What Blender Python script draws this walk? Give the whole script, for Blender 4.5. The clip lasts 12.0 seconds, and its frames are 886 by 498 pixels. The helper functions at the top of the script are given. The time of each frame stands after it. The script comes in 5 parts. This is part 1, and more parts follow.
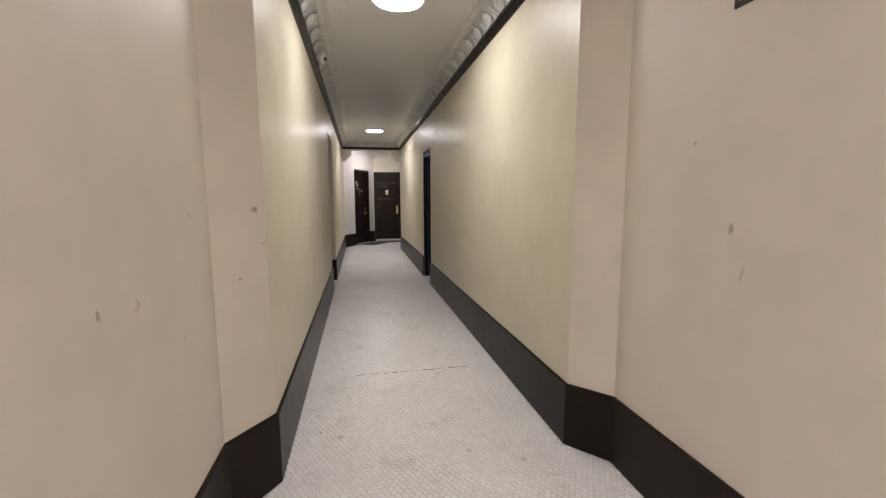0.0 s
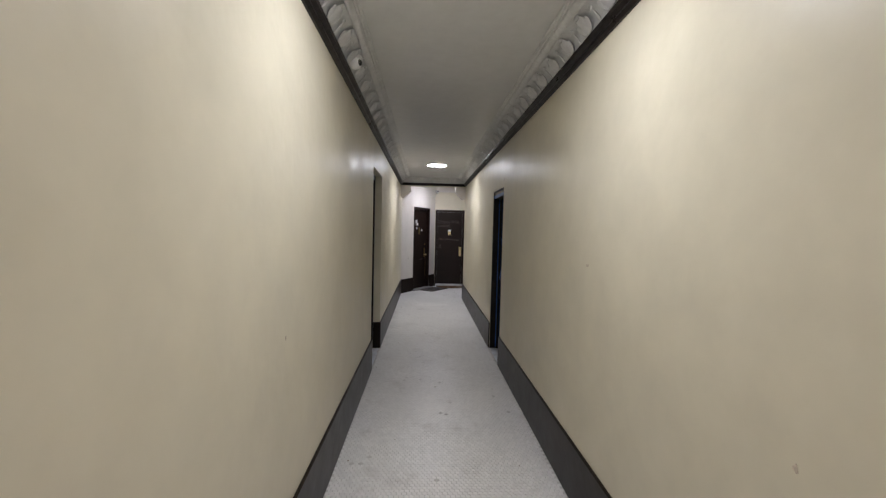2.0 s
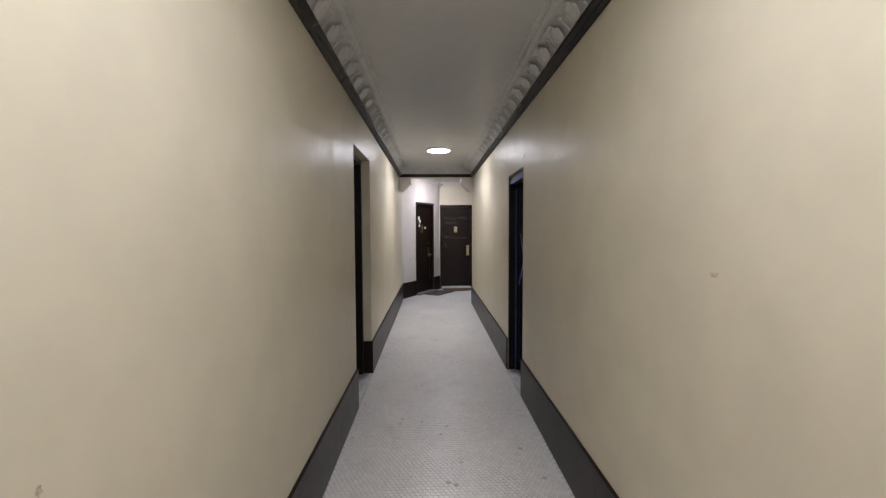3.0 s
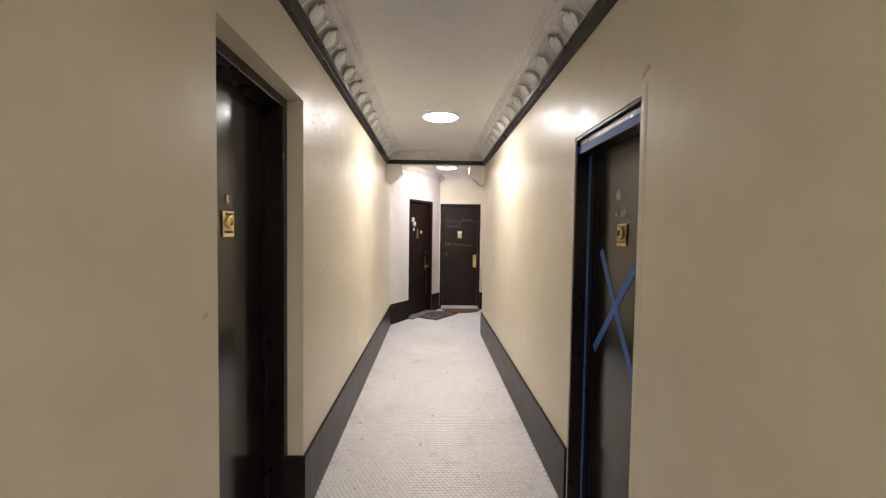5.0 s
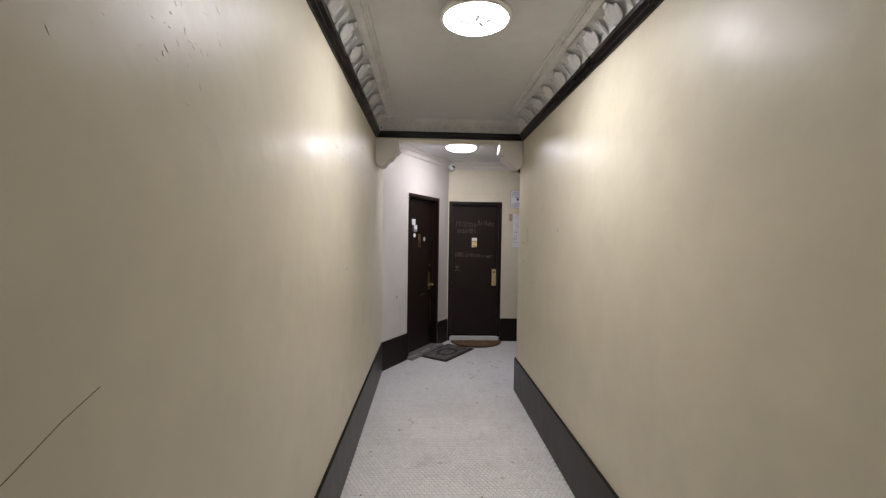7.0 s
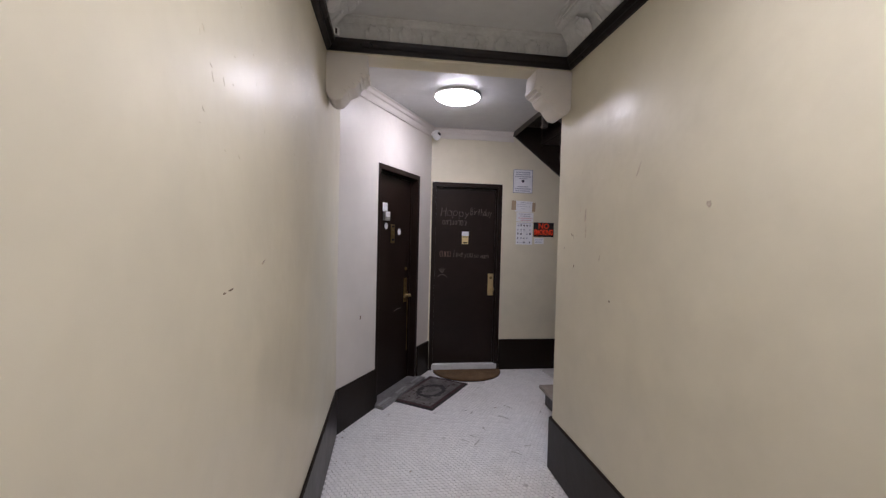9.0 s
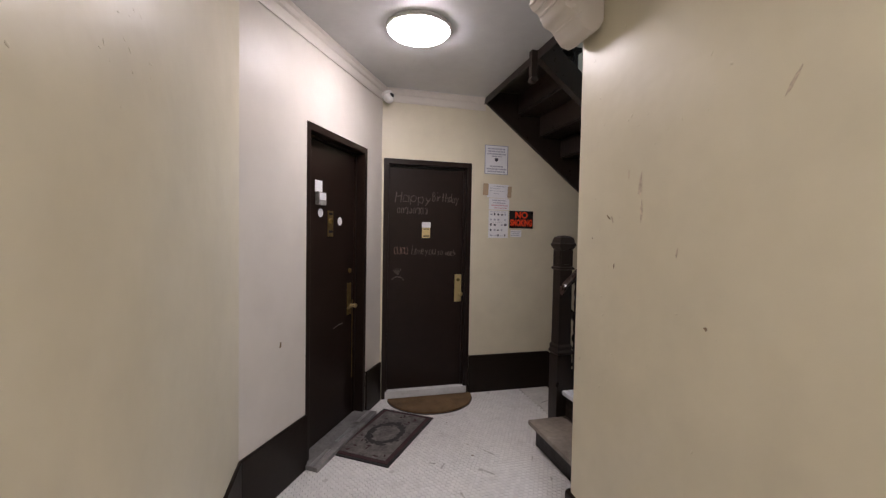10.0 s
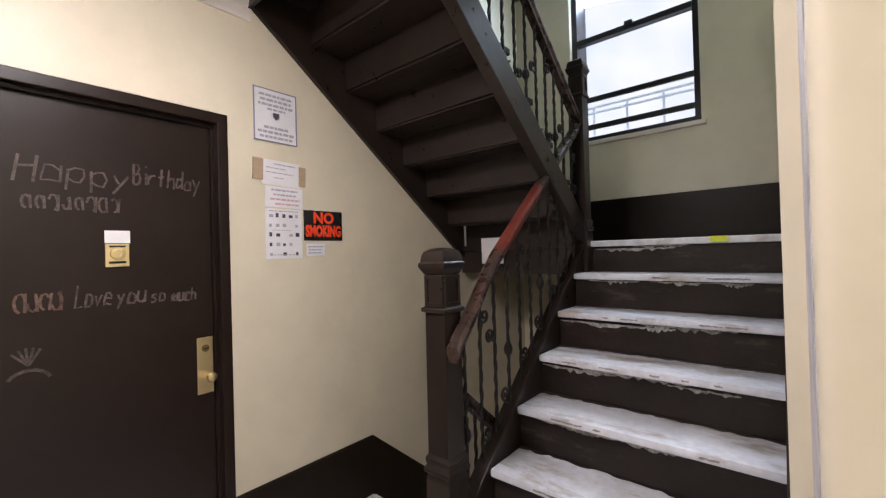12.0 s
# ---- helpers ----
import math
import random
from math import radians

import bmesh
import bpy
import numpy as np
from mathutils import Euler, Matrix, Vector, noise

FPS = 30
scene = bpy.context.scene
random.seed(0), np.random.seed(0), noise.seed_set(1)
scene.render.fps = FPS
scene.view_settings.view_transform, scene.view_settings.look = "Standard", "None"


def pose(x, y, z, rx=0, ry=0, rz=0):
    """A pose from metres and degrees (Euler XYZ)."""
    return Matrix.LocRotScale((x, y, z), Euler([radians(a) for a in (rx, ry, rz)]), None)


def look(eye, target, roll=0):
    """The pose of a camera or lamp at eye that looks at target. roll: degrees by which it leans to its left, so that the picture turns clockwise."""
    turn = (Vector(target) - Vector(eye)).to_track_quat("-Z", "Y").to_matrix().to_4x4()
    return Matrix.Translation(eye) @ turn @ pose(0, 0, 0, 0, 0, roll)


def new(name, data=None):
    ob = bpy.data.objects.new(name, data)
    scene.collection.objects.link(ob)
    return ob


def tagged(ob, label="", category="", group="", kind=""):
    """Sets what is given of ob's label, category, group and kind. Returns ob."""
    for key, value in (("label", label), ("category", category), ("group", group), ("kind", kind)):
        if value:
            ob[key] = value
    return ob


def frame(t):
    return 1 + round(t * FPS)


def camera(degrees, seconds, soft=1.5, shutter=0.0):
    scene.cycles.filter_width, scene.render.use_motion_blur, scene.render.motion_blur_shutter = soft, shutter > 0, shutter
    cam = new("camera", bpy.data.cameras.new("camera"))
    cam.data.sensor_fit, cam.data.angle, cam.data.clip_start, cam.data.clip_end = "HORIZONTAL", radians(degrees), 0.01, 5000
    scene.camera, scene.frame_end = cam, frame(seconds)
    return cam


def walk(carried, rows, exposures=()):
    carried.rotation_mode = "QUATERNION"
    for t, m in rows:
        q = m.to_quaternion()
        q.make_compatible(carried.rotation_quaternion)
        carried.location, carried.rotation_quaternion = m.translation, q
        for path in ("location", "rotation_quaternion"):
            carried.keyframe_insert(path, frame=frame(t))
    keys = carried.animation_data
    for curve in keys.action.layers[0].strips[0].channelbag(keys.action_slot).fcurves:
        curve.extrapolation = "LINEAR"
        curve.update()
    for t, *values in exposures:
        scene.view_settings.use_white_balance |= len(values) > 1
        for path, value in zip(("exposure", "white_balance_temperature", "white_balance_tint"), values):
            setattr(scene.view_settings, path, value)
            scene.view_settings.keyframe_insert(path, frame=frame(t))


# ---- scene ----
cam = camera(94.4, 12.0, soft=1.3)
# seconds, eye, target, roll
PATH = [
    (0, (-0.313, 0.148, 1.262), (0.08, 2.094, 1.018), -0.2),
    (0.5, (-0.27, 0.383, 1.428), (0.065, 2.343, 1.218), 0.6),
    (1, (-0.25, 0.651, 1.451), (0.049, 2.624, 1.32), 1.2),
    (1.5, (-0.228, 1.092, 1.484), (0.078, 3.068, 1.414), -0.3),
    (2, (-0.156, 1.562, 1.492), (-0.067, 3.558, 1.402), 1.4),
    (2.5, (-0.112, 2.032, 1.479), (-0.015, 4.025, 1.341), 0.2),
    (3, (-0.084, 2.561, 1.457), (-0.03, 4.558, 1.36), -0.2),
    (5, (-0.05, 4.591, 1.489), (0.006, 6.589, 1.408), 0.8),
    (5.5, (-0.066, 5.122, 1.494), (-0.146, 7.12, 1.45), 1.2),
    (6, (-0.142, 5.622, 1.478), (-0.116, 7.621, 1.417), 0.5),
    (6.5, (-0.168, 6.139, 1.477), (-0.076, 8.135, 1.41), 0.4),
    (7, (-0.207, 6.538, 1.515), (-0.127, 8.536, 1.458), 0.9),
    (9, (-0.351, 8.124, 1.442), (-0.082, 10.105, 1.387), 1.4),
    (9.5, (-0.314, 8.604, 1.476), (-0.045, 10.584, 1.409), 1.3),
    (10, (-0.272, 9.06, 1.398), (0.237, 10.993, 1.334), 1.0),
    (10.5, (-0.209, 9.54, 1.371), (0.471, 11.421, 1.339), 0.6),
    (11, (-0.174, 9.983, 1.377), (0.704, 11.779, 1.36), 0.9),
    (11.5, (-0.069, 10.341, 1.393), (1.201, 11.885, 1.398), -0.4),
    (12, (0.107, 10.598, 1.397), (1.63, 11.894, 1.414), -1.6),
]
# seconds, stops, kelvin, tint
EXPOSURES = [
    (0.0, -0.07, 6600, 10), (0.5, -0.14, 6500, 7), (1.0, -0.20, 6350, 8), (2.0, -0.27, 6080, 8), (3.0, -0.05, 6150, 11), (5.0, 0.65, 6800, 12), (6.0, 0.78, 6600, 12),
    (6.5, 0.21, 6650, 12), (7.2, -0.29, 6250, 10), (9.0, -0.28, 6150, 15), (10.0, -0.15, 6800, 14), (10.5, 0.0, 6850, 14), (11.0, 0.42, 7150, 9), (12.0, 0.86, 6850, 13),
]
walk(cam, [(t, look(e, g, r)) for t, e, g, r in PATH], EXPOSURES)

# ---- light ----
world = bpy.data.worlds.new("world")
scene.world = world
world.use_nodes = True
wn = world.node_tree
sky = wn.nodes.new("ShaderNodeTexSky")
sky.sky_type, sky.sun_disc = "NISHITA", False
sky.sun_elevation, sky.sun_rotation = radians(38), radians(250)
wn.links.new(sky.outputs[0], wn.nodes["Background"].inputs[0])
wn.nodes["Background"].inputs[1].default_value = 0.15

sun = new("sun", bpy.data.lights.new("sun", "SUN"))
sun.data.energy, sun.data.angle, sun.data.color = 1.0, radians(12), (1.0, 0.96, 0.9)
sun.matrix_world = look((0, 0, 8), (-0.55, -1.0, 7.2))
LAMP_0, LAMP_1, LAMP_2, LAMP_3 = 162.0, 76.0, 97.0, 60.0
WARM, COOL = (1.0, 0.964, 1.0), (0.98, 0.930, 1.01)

window_light = new("window_light", bpy.data.lights.new("window_light", "AREA"))
window_light.data.shape, window_light.data.size, window_light.data.size_y = "RECTANGLE", 0.85, 0.55
window_light.data.energy, window_light.data.color = 18.0, (0.58, 0.76, 1.0)
window_light.matrix_world = look((3.66, 11.53, 3.72), (1.6, 10.9, 0.9))

# ---- materials ----
def material(name, color, rough=0.5, metal=0.0, var=0.08, big=1.2, fine=60.0, bump=0.15, bump_scale=None, stain=None, stain_amount=0.0, stain_scale=2.5, spread=0.0, lump=0.0, emit=0.0, rough_var=0.08, spec=0.5, stretch=None, lump_scale=10.0, stain_from=0.56):
    """A surface with colour drift at two scales, stains, uneven gloss and relief."""
    m = bpy.data.materials.new(name)
    m.use_nodes = True
    t = m.node_tree
    n, l = t.nodes, t.links
    b = n["Principled BSDF"]
    b.inputs["Metallic"].default_value = metal
    b.inputs["Specular IOR Level"].default_value = spec
    geo = n.new("ShaderNodeNewGeometry")

    drawn = geo.outputs["Position"]
    if stretch:
        vm = n.new("ShaderNodeVectorMath")
        vm.operation = "MULTIPLY"
        vm.inputs[1].default_value = stretch
        l.new(geo.outputs["Position"], vm.inputs[0])
        drawn = vm.outputs[0]

    def noisy(scale, detail=4.0, rough_=0.55, src=None):
        x = n.new("ShaderNodeTexNoise")
        x.inputs["Scale"].default_value, x.inputs["Detail"].default_value, x.inputs["Roughness"].default_value = scale, detail, rough_
        l.new(src or geo.outputs["Position"], x.inputs["Vector"])
        return x.outputs["Fac"]

    def remap(src, a, c, lo=0.3, hi=0.7):
        r = n.new("ShaderNodeMapRange")
        r.inputs["From Min"].default_value, r.inputs["From Max"].default_value = lo, hi
        r.inputs["To Min"].default_value, r.inputs["To Max"].default_value = a, c
        l.new(src, r.inputs["Value"])
        return r.outputs["Result"]

    def scaled(col, fac_socket):
        x = n.new("ShaderNodeMix")
        x.data_type, x.blend_type = "RGBA", "MULTIPLY"
        x.inputs["Factor"].default_value = 1.0
        l.new(col, x.inputs["A"])
        l.new(fac_socket, x.inputs["B"])
        return x.outputs["Result"]

    base = n.new("ShaderNodeRGB")
    base.outputs[0].default_value = (*color, 1)
    col = scaled(base.outputs[0], remap(noisy(big), 1 - var, 1 + var))
    col = scaled(col, remap(noisy(fine, 3.0), 1 - var * 0.6, 1 + var * 0.6))
    if spread:
        info = n.new("ShaderNodeObjectInfo")
        col = scaled(col, remap(info.outputs["Random"], 1 - spread, 1 + spread, 0, 1))
        col = scaled(col, remap(geo.outputs["Random Per Island"], 1 - spread, 1 + spread, 0, 1))
    if stain:
        x = n.new("ShaderNodeMix")
        x.data_type = "RGBA"
        l.new(remap(noisy(stain_scale, 6.0, 0.7, drawn), 0, stain_amount, stain_from, stain_from + 0.16), x.inputs["Factor"])
        l.new(col, x.inputs["A"])
        x.inputs["B"].default_value = (*stain, 1)
        col = x.outputs["Result"]
    l.new(col, b.inputs["Base Color"])
    l.new(remap(noisy(big * 4), max(0.03, rough - rough_var), min(1, rough + rough_var)), b.inputs["Roughness"])
    if bump or lump:
        p = n.new("ShaderNodeBump")
        p.inputs["Strength"].default_value, p.inputs["Distance"].default_value = bump, 0.004
        l.new(noisy(bump_scale or fine, 3.0), p.inputs["Height"])
        if lump:
            q = n.new("ShaderNodeBump")
            q.inputs["Strength"].default_value, q.inputs["Distance"].default_value = lump, 0.03
            l.new(noisy(lump_scale, 2.5), q.inputs["Height"])
            l.new(q.outputs[0], p.inputs["Normal"])
        l.new(p.outputs[0], b.inputs["Normal"])
    if emit:
        b.inputs["Emission Color"].default_value = (*color, 1)
        b.inputs["Emission Strength"].default_value = emit
    return m


CREAM = material("cream_enamel", (0.675, 0.620, 0.478), 0.39, rough_var=0.08, var=0.06, big=0.7, fine=5, bump=0.08, bump_scale=16, lump=0.14, lump_scale=6.5, spec=0.28)
PALE = material("pale_lobby_paint", (0.70, 0.632, 0.548), 0.48, var=0.05, big=0.8, fine=6, bump=0.03, bump_scale=40, lump=0.10, lump_scale=6.0, spec=0.3)
WHITEWALL = material("off_white_enamel", (0.675, 0.630, 0.572), 0.40, rough_var=0.09, var=0.05, big=0.7, fine=5, bump=0.05, bump_scale=20, lump=0.14, lump_scale=6.5, spec=0.27)
CEIL = material("ceiling_paint", (0.60, 0.60, 0.595), 0.36, var=0.05, big=1.0, fine=12, bump=0.05, lump=0.16, lump_scale=7.0)
PLASTER = material("cornice_plaster", (0.60, 0.60, 0.59), 0.38, var=0.10, big=6, fine=40, bump=0.15, lump=0.3, stain=(0.36, 0.35, 0.33), stain_amount=0.5, stain_scale=8)
DARK = material("dark_brown_enamel", (0.009, 0.0060, 0.0048), 0.33, spec=0.30, var=0.2, big=2.5, fine=50, bump=0.08, lump=0.12, stain=(0.06, 0.047, 0.038), stain_amount=0.18, stain_scale=6)
BASE = material("baseboard_enamel", (0.0155, 0.0105, 0.0075), 0.33, rough_var=0.03, spec=0.16, var=0.12, big=2.0, fine=12, bump=0.02, lump=0.04)
DOORP = material("dark_door_paint", (0.0155, 0.0086, 0.0062), 0.33, rough_var=0.03, spec=0.29, var=0.12, big=1.5, fine=12, bump=0.03)
GREYDOOR = material("charcoal_door_paint", (0.012, 0.0102, 0.0085), 0.17, rough_var=0.03, spec=0.42, var=0.12, big=1.5, fine=12, bump=0.02)
TILE = material("white_floor_tile", (0.825, 0.81, 0.795), 0.36, var=0.05, big=1.6, fine=25, bump=0.08, stain=(0.42, 0.38, 0.35), stain_amount=0.42, stain_scale=3.4, spread=0.05)
GROUT = material("grey_grout", (0.60, 0.58, 0.565), 0.85, var=0.25, big=3.0, fine=40, bump=0.3)
MARBLE = material("worn_marble", (0.68, 0.70, 0.745), 0.36, rough_var=0.08, var=0.15, big=5, fine=30, bump=0.15, lump=0.15, stain=(0.32, 0.245, 0.175), stain_amount=0.75, stain_scale=5, stretch=(2.2, 0.8, 1.0), stain_from=0.50)
RISER = material("chipped_riser_enamel", (0.019, 0.0125, 0.0098), 0.36, spec=0.32, var=0.25, big=6, fine=45, bump=0.2, lump=0.12, stain=(0.13, 0.11, 0.09), stain_amount=0.5, stain_scale=7, stretch=(1.0, 0.5, 2.0))
SILLW = material("white_marble_sill", (0.70, 0.70, 0.70), 0.40, var=0.08, big=8, fine=40, bump=0.12, stain=(0.4, 0.37, 0.34), stain_amount=0.4, stain_scale=14)
STAIRP = material("stair_enamel", (0.024, 0.0165, 0.0128), 0.33, rough_var=0.06, spec=0.34, var=0.15, big=4, fine=18, bump=0.06, lump=0.05)
IRON = material("black_wrought_iron", (0.014, 0.012, 0.011), 0.4, metal=0.3, var=0.2, big=8, fine=90, bump=0.2)
RAILW = material("dark_handrail_wood", (0.040, 0.024, 0.018), 0.28, var=0.25, big=5, fine=60, bump=0.15, stain=(0.14, 0.05, 0.035), stain_amount=0.4, stain_scale=5)
RAILRED = material("worn_red_handrail", (0.14, 0.028, 0.018), 0.38, var=0.3, big=9, fine=60, bump=0.15, stain=(0.04, 0.02, 0.015), stain_amount=0.6, stain_scale=12)
BRASS = material("brass", (0.82, 0.67, 0.36), 0.36, metal=1.0, var=0.04, big=9, fine=90, bump=0.0)
OLDBRASS = material("tarnished_brass", (0.38, 0.29, 0.13), 0.4, metal=1.0, var=0.3, big=25, fine=150, bump=0.2)
BLACK = material("black_plastic", (0.012, 0.012, 0.013), 0.3, var=0.1, bump=0.0)
WHITEP = material("white_plastic", (0.78, 0.77, 0.75), 0.35, var=0.03, bump=0.0)
PAPER = material("white_paper", (0.80, 0.80, 0.82), 0.7, var=0.04, big=8, bump=0.1)
INK = material("dark_ink", (0.05, 0.05, 0.07), 0.7, var=0.1, bump=0.0)
GREYINK = material("grey_ink", (0.40, 0.40, 0.46), 0.7, var=0.1, bump=0.0)
PINKINK = material("pink_ink", (0.62, 0.38, 0.42), 0.7, var=0.1, bump=0.0)
BLUEFRAME = material("blue_grey_print", (0.27, 0.28, 0.37), 0.6, var=0.1, bump=0.0)
TAN = material("tan_tape", (0.42, 0.31, 0.20), 0.5, var=0.1, bump=0.05)
RED = material("fluorescent_red_print", (0.90, 0.07, 0.02), 0.5, var=0.05, bump=0.0)
BLUE = material("blue_masking_tape", (0.035, 0.13, 0.42), 0.6, var=0.12, big=12, bump=0.15)
COIR = material("brown_coir", (0.16, 0.095, 0.045), 0.95, var=0.25, big=10, fine=220, bump=0.9, bump_scale=300)
MATGREY = material("dark_rubber_mat", (0.028, 0.025, 0.025), 0.85, var=0.25, big=8, fine=150, bump=0.6)
MATRED = material("dull_red_pile", (0.052, 0.024, 0.026), 0.95, var=0.25, big=10, fine=200, bump=0.8)
MATPALE = material("grey_pile", (0.13, 0.118, 0.112), 0.95, var=0.4, big=14, fine=60, bump=0.8)
CHALK = material("faint_chalk", (0.088, 0.068, 0.060), 0.9, var=0.6, big=25, fine=200, bump=0.0)
PINKCHALK = material("pink_chalk", (0.125, 0.076, 0.062), 0.9, var=0.6, big=25, fine=200, bump=0.0)
BROWNSTONE = material("worn_brown_step", (0.27, 0.225, 0.185), 0.45, var=0.25, big=5, fine=30, bump=0.2, stain=(0.45, 0.42, 0.39), stain_amount=0.5, stain_scale=9)
SCUFFLINE = material("dirty_crack", (0.16, 0.14, 0.12), 0.8, var=0.3, big=30, bump=0.0)
YELLOW = material("yellow_tape", (0.75, 0.85, 0.05), 0.5, var=0.1, bump=0.0)
TARN = material("scuffed_grey", (0.30, 0.29, 0.27), 0.6, var=0.3, big=30, bump=0.1)
ALU = material("dull_aluminium", (0.55, 0.55, 0.55), 0.4, metal=0.8, var=0.15, big=12, fine=120, bump=0.1)
WINFRAME = material("dark_window_frame", (0.020, 0.018, 0.022), 0.4, var=0.15, bump=0.05)


def lamp_material(name, color, strength):
    m = bpy.data.materials.new(name)
    m.use_nodes = True
    b = m.node_tree.nodes["Principled BSDF"]
    b.inputs["Base Color"].default_value = (0.9, 0.9, 0.9, 1)
    b.inputs["Emission Color"].default_value = (*color, 1)
    b.inputs["Emission Strength"].default_value = strength
    return m


GLASS = bpy.data.materials.new("window_glass")
GLASS.use_nodes = True
g_ = GLASS.node_tree.nodes["Principled BSDF"]
g_.inputs["Base Color"].default_value = (0.93, 0.96, 1.0, 1)
g_.inputs["Roughness"].default_value = 0.08
g_.inputs["Transmission Weight"].default_value = 1.0
g_.inputs["IOR"].default_value = 1.1

# ---- mesh helpers ----
def mesh_object(name, bm, mat, smooth=False):
    bmesh.ops.recalc_face_normals(bm, faces=bm.faces)
    me = bpy.data.meshes.new(name)
    bm.to_mesh(me)
    bm.free()
    for m in (mat if isinstance(mat, (list, tuple)) else [mat]):
        me.materials.append(m)
    if smooth:
        for p in me.polygons:
            p.use_smooth = True
        me.set_sharp_from_angle(angle=radians(35))
    return new(name, me)


def part(name, bm, mat, parent, label="", smooth=False):
    ob = mesh_object(name, bm, mat, smooth)
    ob.parent = parent
    if label:
        tagged(ob, label)
    return ob


def thing(name, label, category, m=None, group="", kind=""):
    ob = new(name)
    ob.empty_display_size = 0.1
    if m is not None:
        ob.matrix_world = m
    return tagged(ob, label, category, group, kind)


def structure(name, bm, mat, label, smooth=False):
    return tagged(mesh_object(name, bm, mat, smooth), label, name.split("_")[0], kind="structure")


def box(bm, x0, x1, y0, y1, z0, z1, bevel=0.0, mat=0):
    v = bmesh.ops.create_cube(bm, size=1.0)["verts"]
    for p in v:
        p.co = ((x0 + x1) / 2 + p.co.x * (x1 - x0), (y0 + y1) / 2 + p.co.y * (y1 - y0), (z0 + z1) / 2 + p.co.z * (z1 - z0))
    fs = {f for p in v for f in p.link_faces}
    for f in fs:
        f.material_index = mat
    if bevel:
        es = {e for f in fs for e in f.edges}
        bmesh.ops.bevel(bm, geom=list(es), offset=bevel, segments=2, profile=0.6, affect="EDGES")
    return bm


def boxed(*a, **k):
    return box(bmesh.new(), *a, **k)


def prism(bm, pts, axis, a, c, bevel=0.0):
    """A polygon of (u, v) drawn out along one axis from a to c; u and v are the other two axes in order."""
    def at(u, v, w):
        return {"x": (w, u, v), "y": (u, w, v), "z": (u, v, w)}[axis]
    lo = [bm.verts.new(at(u, v, a)) for u, v in pts]
    hi = [bm.verts.new(at(u, v, c)) for u, v in pts]
    fs = [bm.faces.new(lo), bm.faces.new(hi)]
    k = len(pts)
    for i in range(k):
        fs.append(bm.faces.new((lo[i], lo[(i + 1) % k], hi[(i + 1) % k], hi[i])))
    if bevel:
        bmesh.ops.recalc_face_normals(bm, faces=fs)
        bmesh.ops.bevel(bm, geom=list({e for f in fs for e in f.edges}), offset=bevel, segments=2, profile=0.6, affect="EDGES")
    return bm


def lathe(bm, prof, segs=24, m=Matrix.Identity(4), square=False):
    """A profile of (radius, height) turned round z."""
    rings = []
    k = 4 if square else segs
    for r, h in prof:
        ring = []
        for i in range(k):
            a = 2 * math.pi * (i + (0.5 if square else 0)) / k
            rr = r * (math.sqrt(2) if square else 1)
            ring.append(bm.verts.new(m @ Vector((rr * math.cos(a), rr * math.sin(a), h))))
        rings.append(ring)
    for p, q in zip(rings, rings[1:]):
        for i in range(k):
            bm.faces.new((p[i], p[(i + 1) % k], q[(i + 1) % k], q[i]))
    bm.faces.new(rings[0])
    bm.faces.new(rings[-1])
    return bm


def tube(bm, pts, r, segs=6, twist=0.0, flat=1.0):
    """A rod swept along points; twist turns a square section as it goes."""
    rings = []
    pts = [Vector(p) for p in pts]
    for i, p in enumerate(pts):
        d = (pts[min(i + 1, len(pts) - 1)] - pts[max(i - 1, 0)]).normalized()
        s = d.cross(Vector((0, 1, 0)))
        s = s.normalized() if s.length > 0.01 else Vector((1, 0, 0))
        u = d.cross(s).normalized()
        ring = []
        for k in range(segs):
            a = 2 * math.pi * k / segs + twist * i
            ring.append(bm.verts.new(p + s * r * math.cos(a) + u * r * flat * math.sin(a)))
        rings.append(ring)
    for p, q in zip(rings, rings[1:]):
        for k in range(segs):
            bm.faces.new((p[k], p[(k + 1) % segs], q[(k + 1) % segs], q[k]))
    bm.faces.new(rings[0])
    bm.faces.new(rings[-1])
    return bm


def moved(bm, m):
    bmesh.ops.transform(bm, matrix=m, verts=bm.verts)
    return bm


# ---- the place ----
W = 0.70            # half the corridor's width
CEIL_Z = 2.62
END = 12.512         # end wall
STAIR_Y = 10.612     # wall beside the stairs
RAIL_Y = 11.553      # line between the two flights
WELL_X = 3.50       # landing wall
RISE, RUN, NOSE1 = 0.18, 0.2148, 1.018
ANG = Matrix.Translation((-0.70, 11.124, 0)) @ Matrix.Rotation(math.atan2(0.867, 0.499), 4, "Z")  # skewed wall: x along it, y into it
ANG_L = 1.602

# left wall, with the doorway in it
bm = prism(bmesh.new(), [(-0.85, -1.6), (-0.85, 1.77), (-0.7004, 1.9695), (-1.10, 1.9695), (-1.10, -1.6)], "z", 0, 2.9)
LOBBY_L = structure("wall_lobby_left", bm, PALE, "pinkish pale painted lobby wall with a splayed corner")
bm = prism(bmesh.new(), [(-0.70, 1.97), (-0.70, 5.855), (-1.10, 5.855), (-1.10, 1.97)], "z", 0, 2.9)
box(bm, -1.10, -0.70, 5.855, 6.690, 2.137, 2.9)
prism(bm, [(-0.70, 6.690), (-0.70, 11.124), (-1.10, 11.30), (-1.10, 6.690)], "z", 0, 2.9)
WALL_L = structure("wall_left", bm, CREAM, "glossy cream-painted plaster corridor wall with lumps and scuffs")
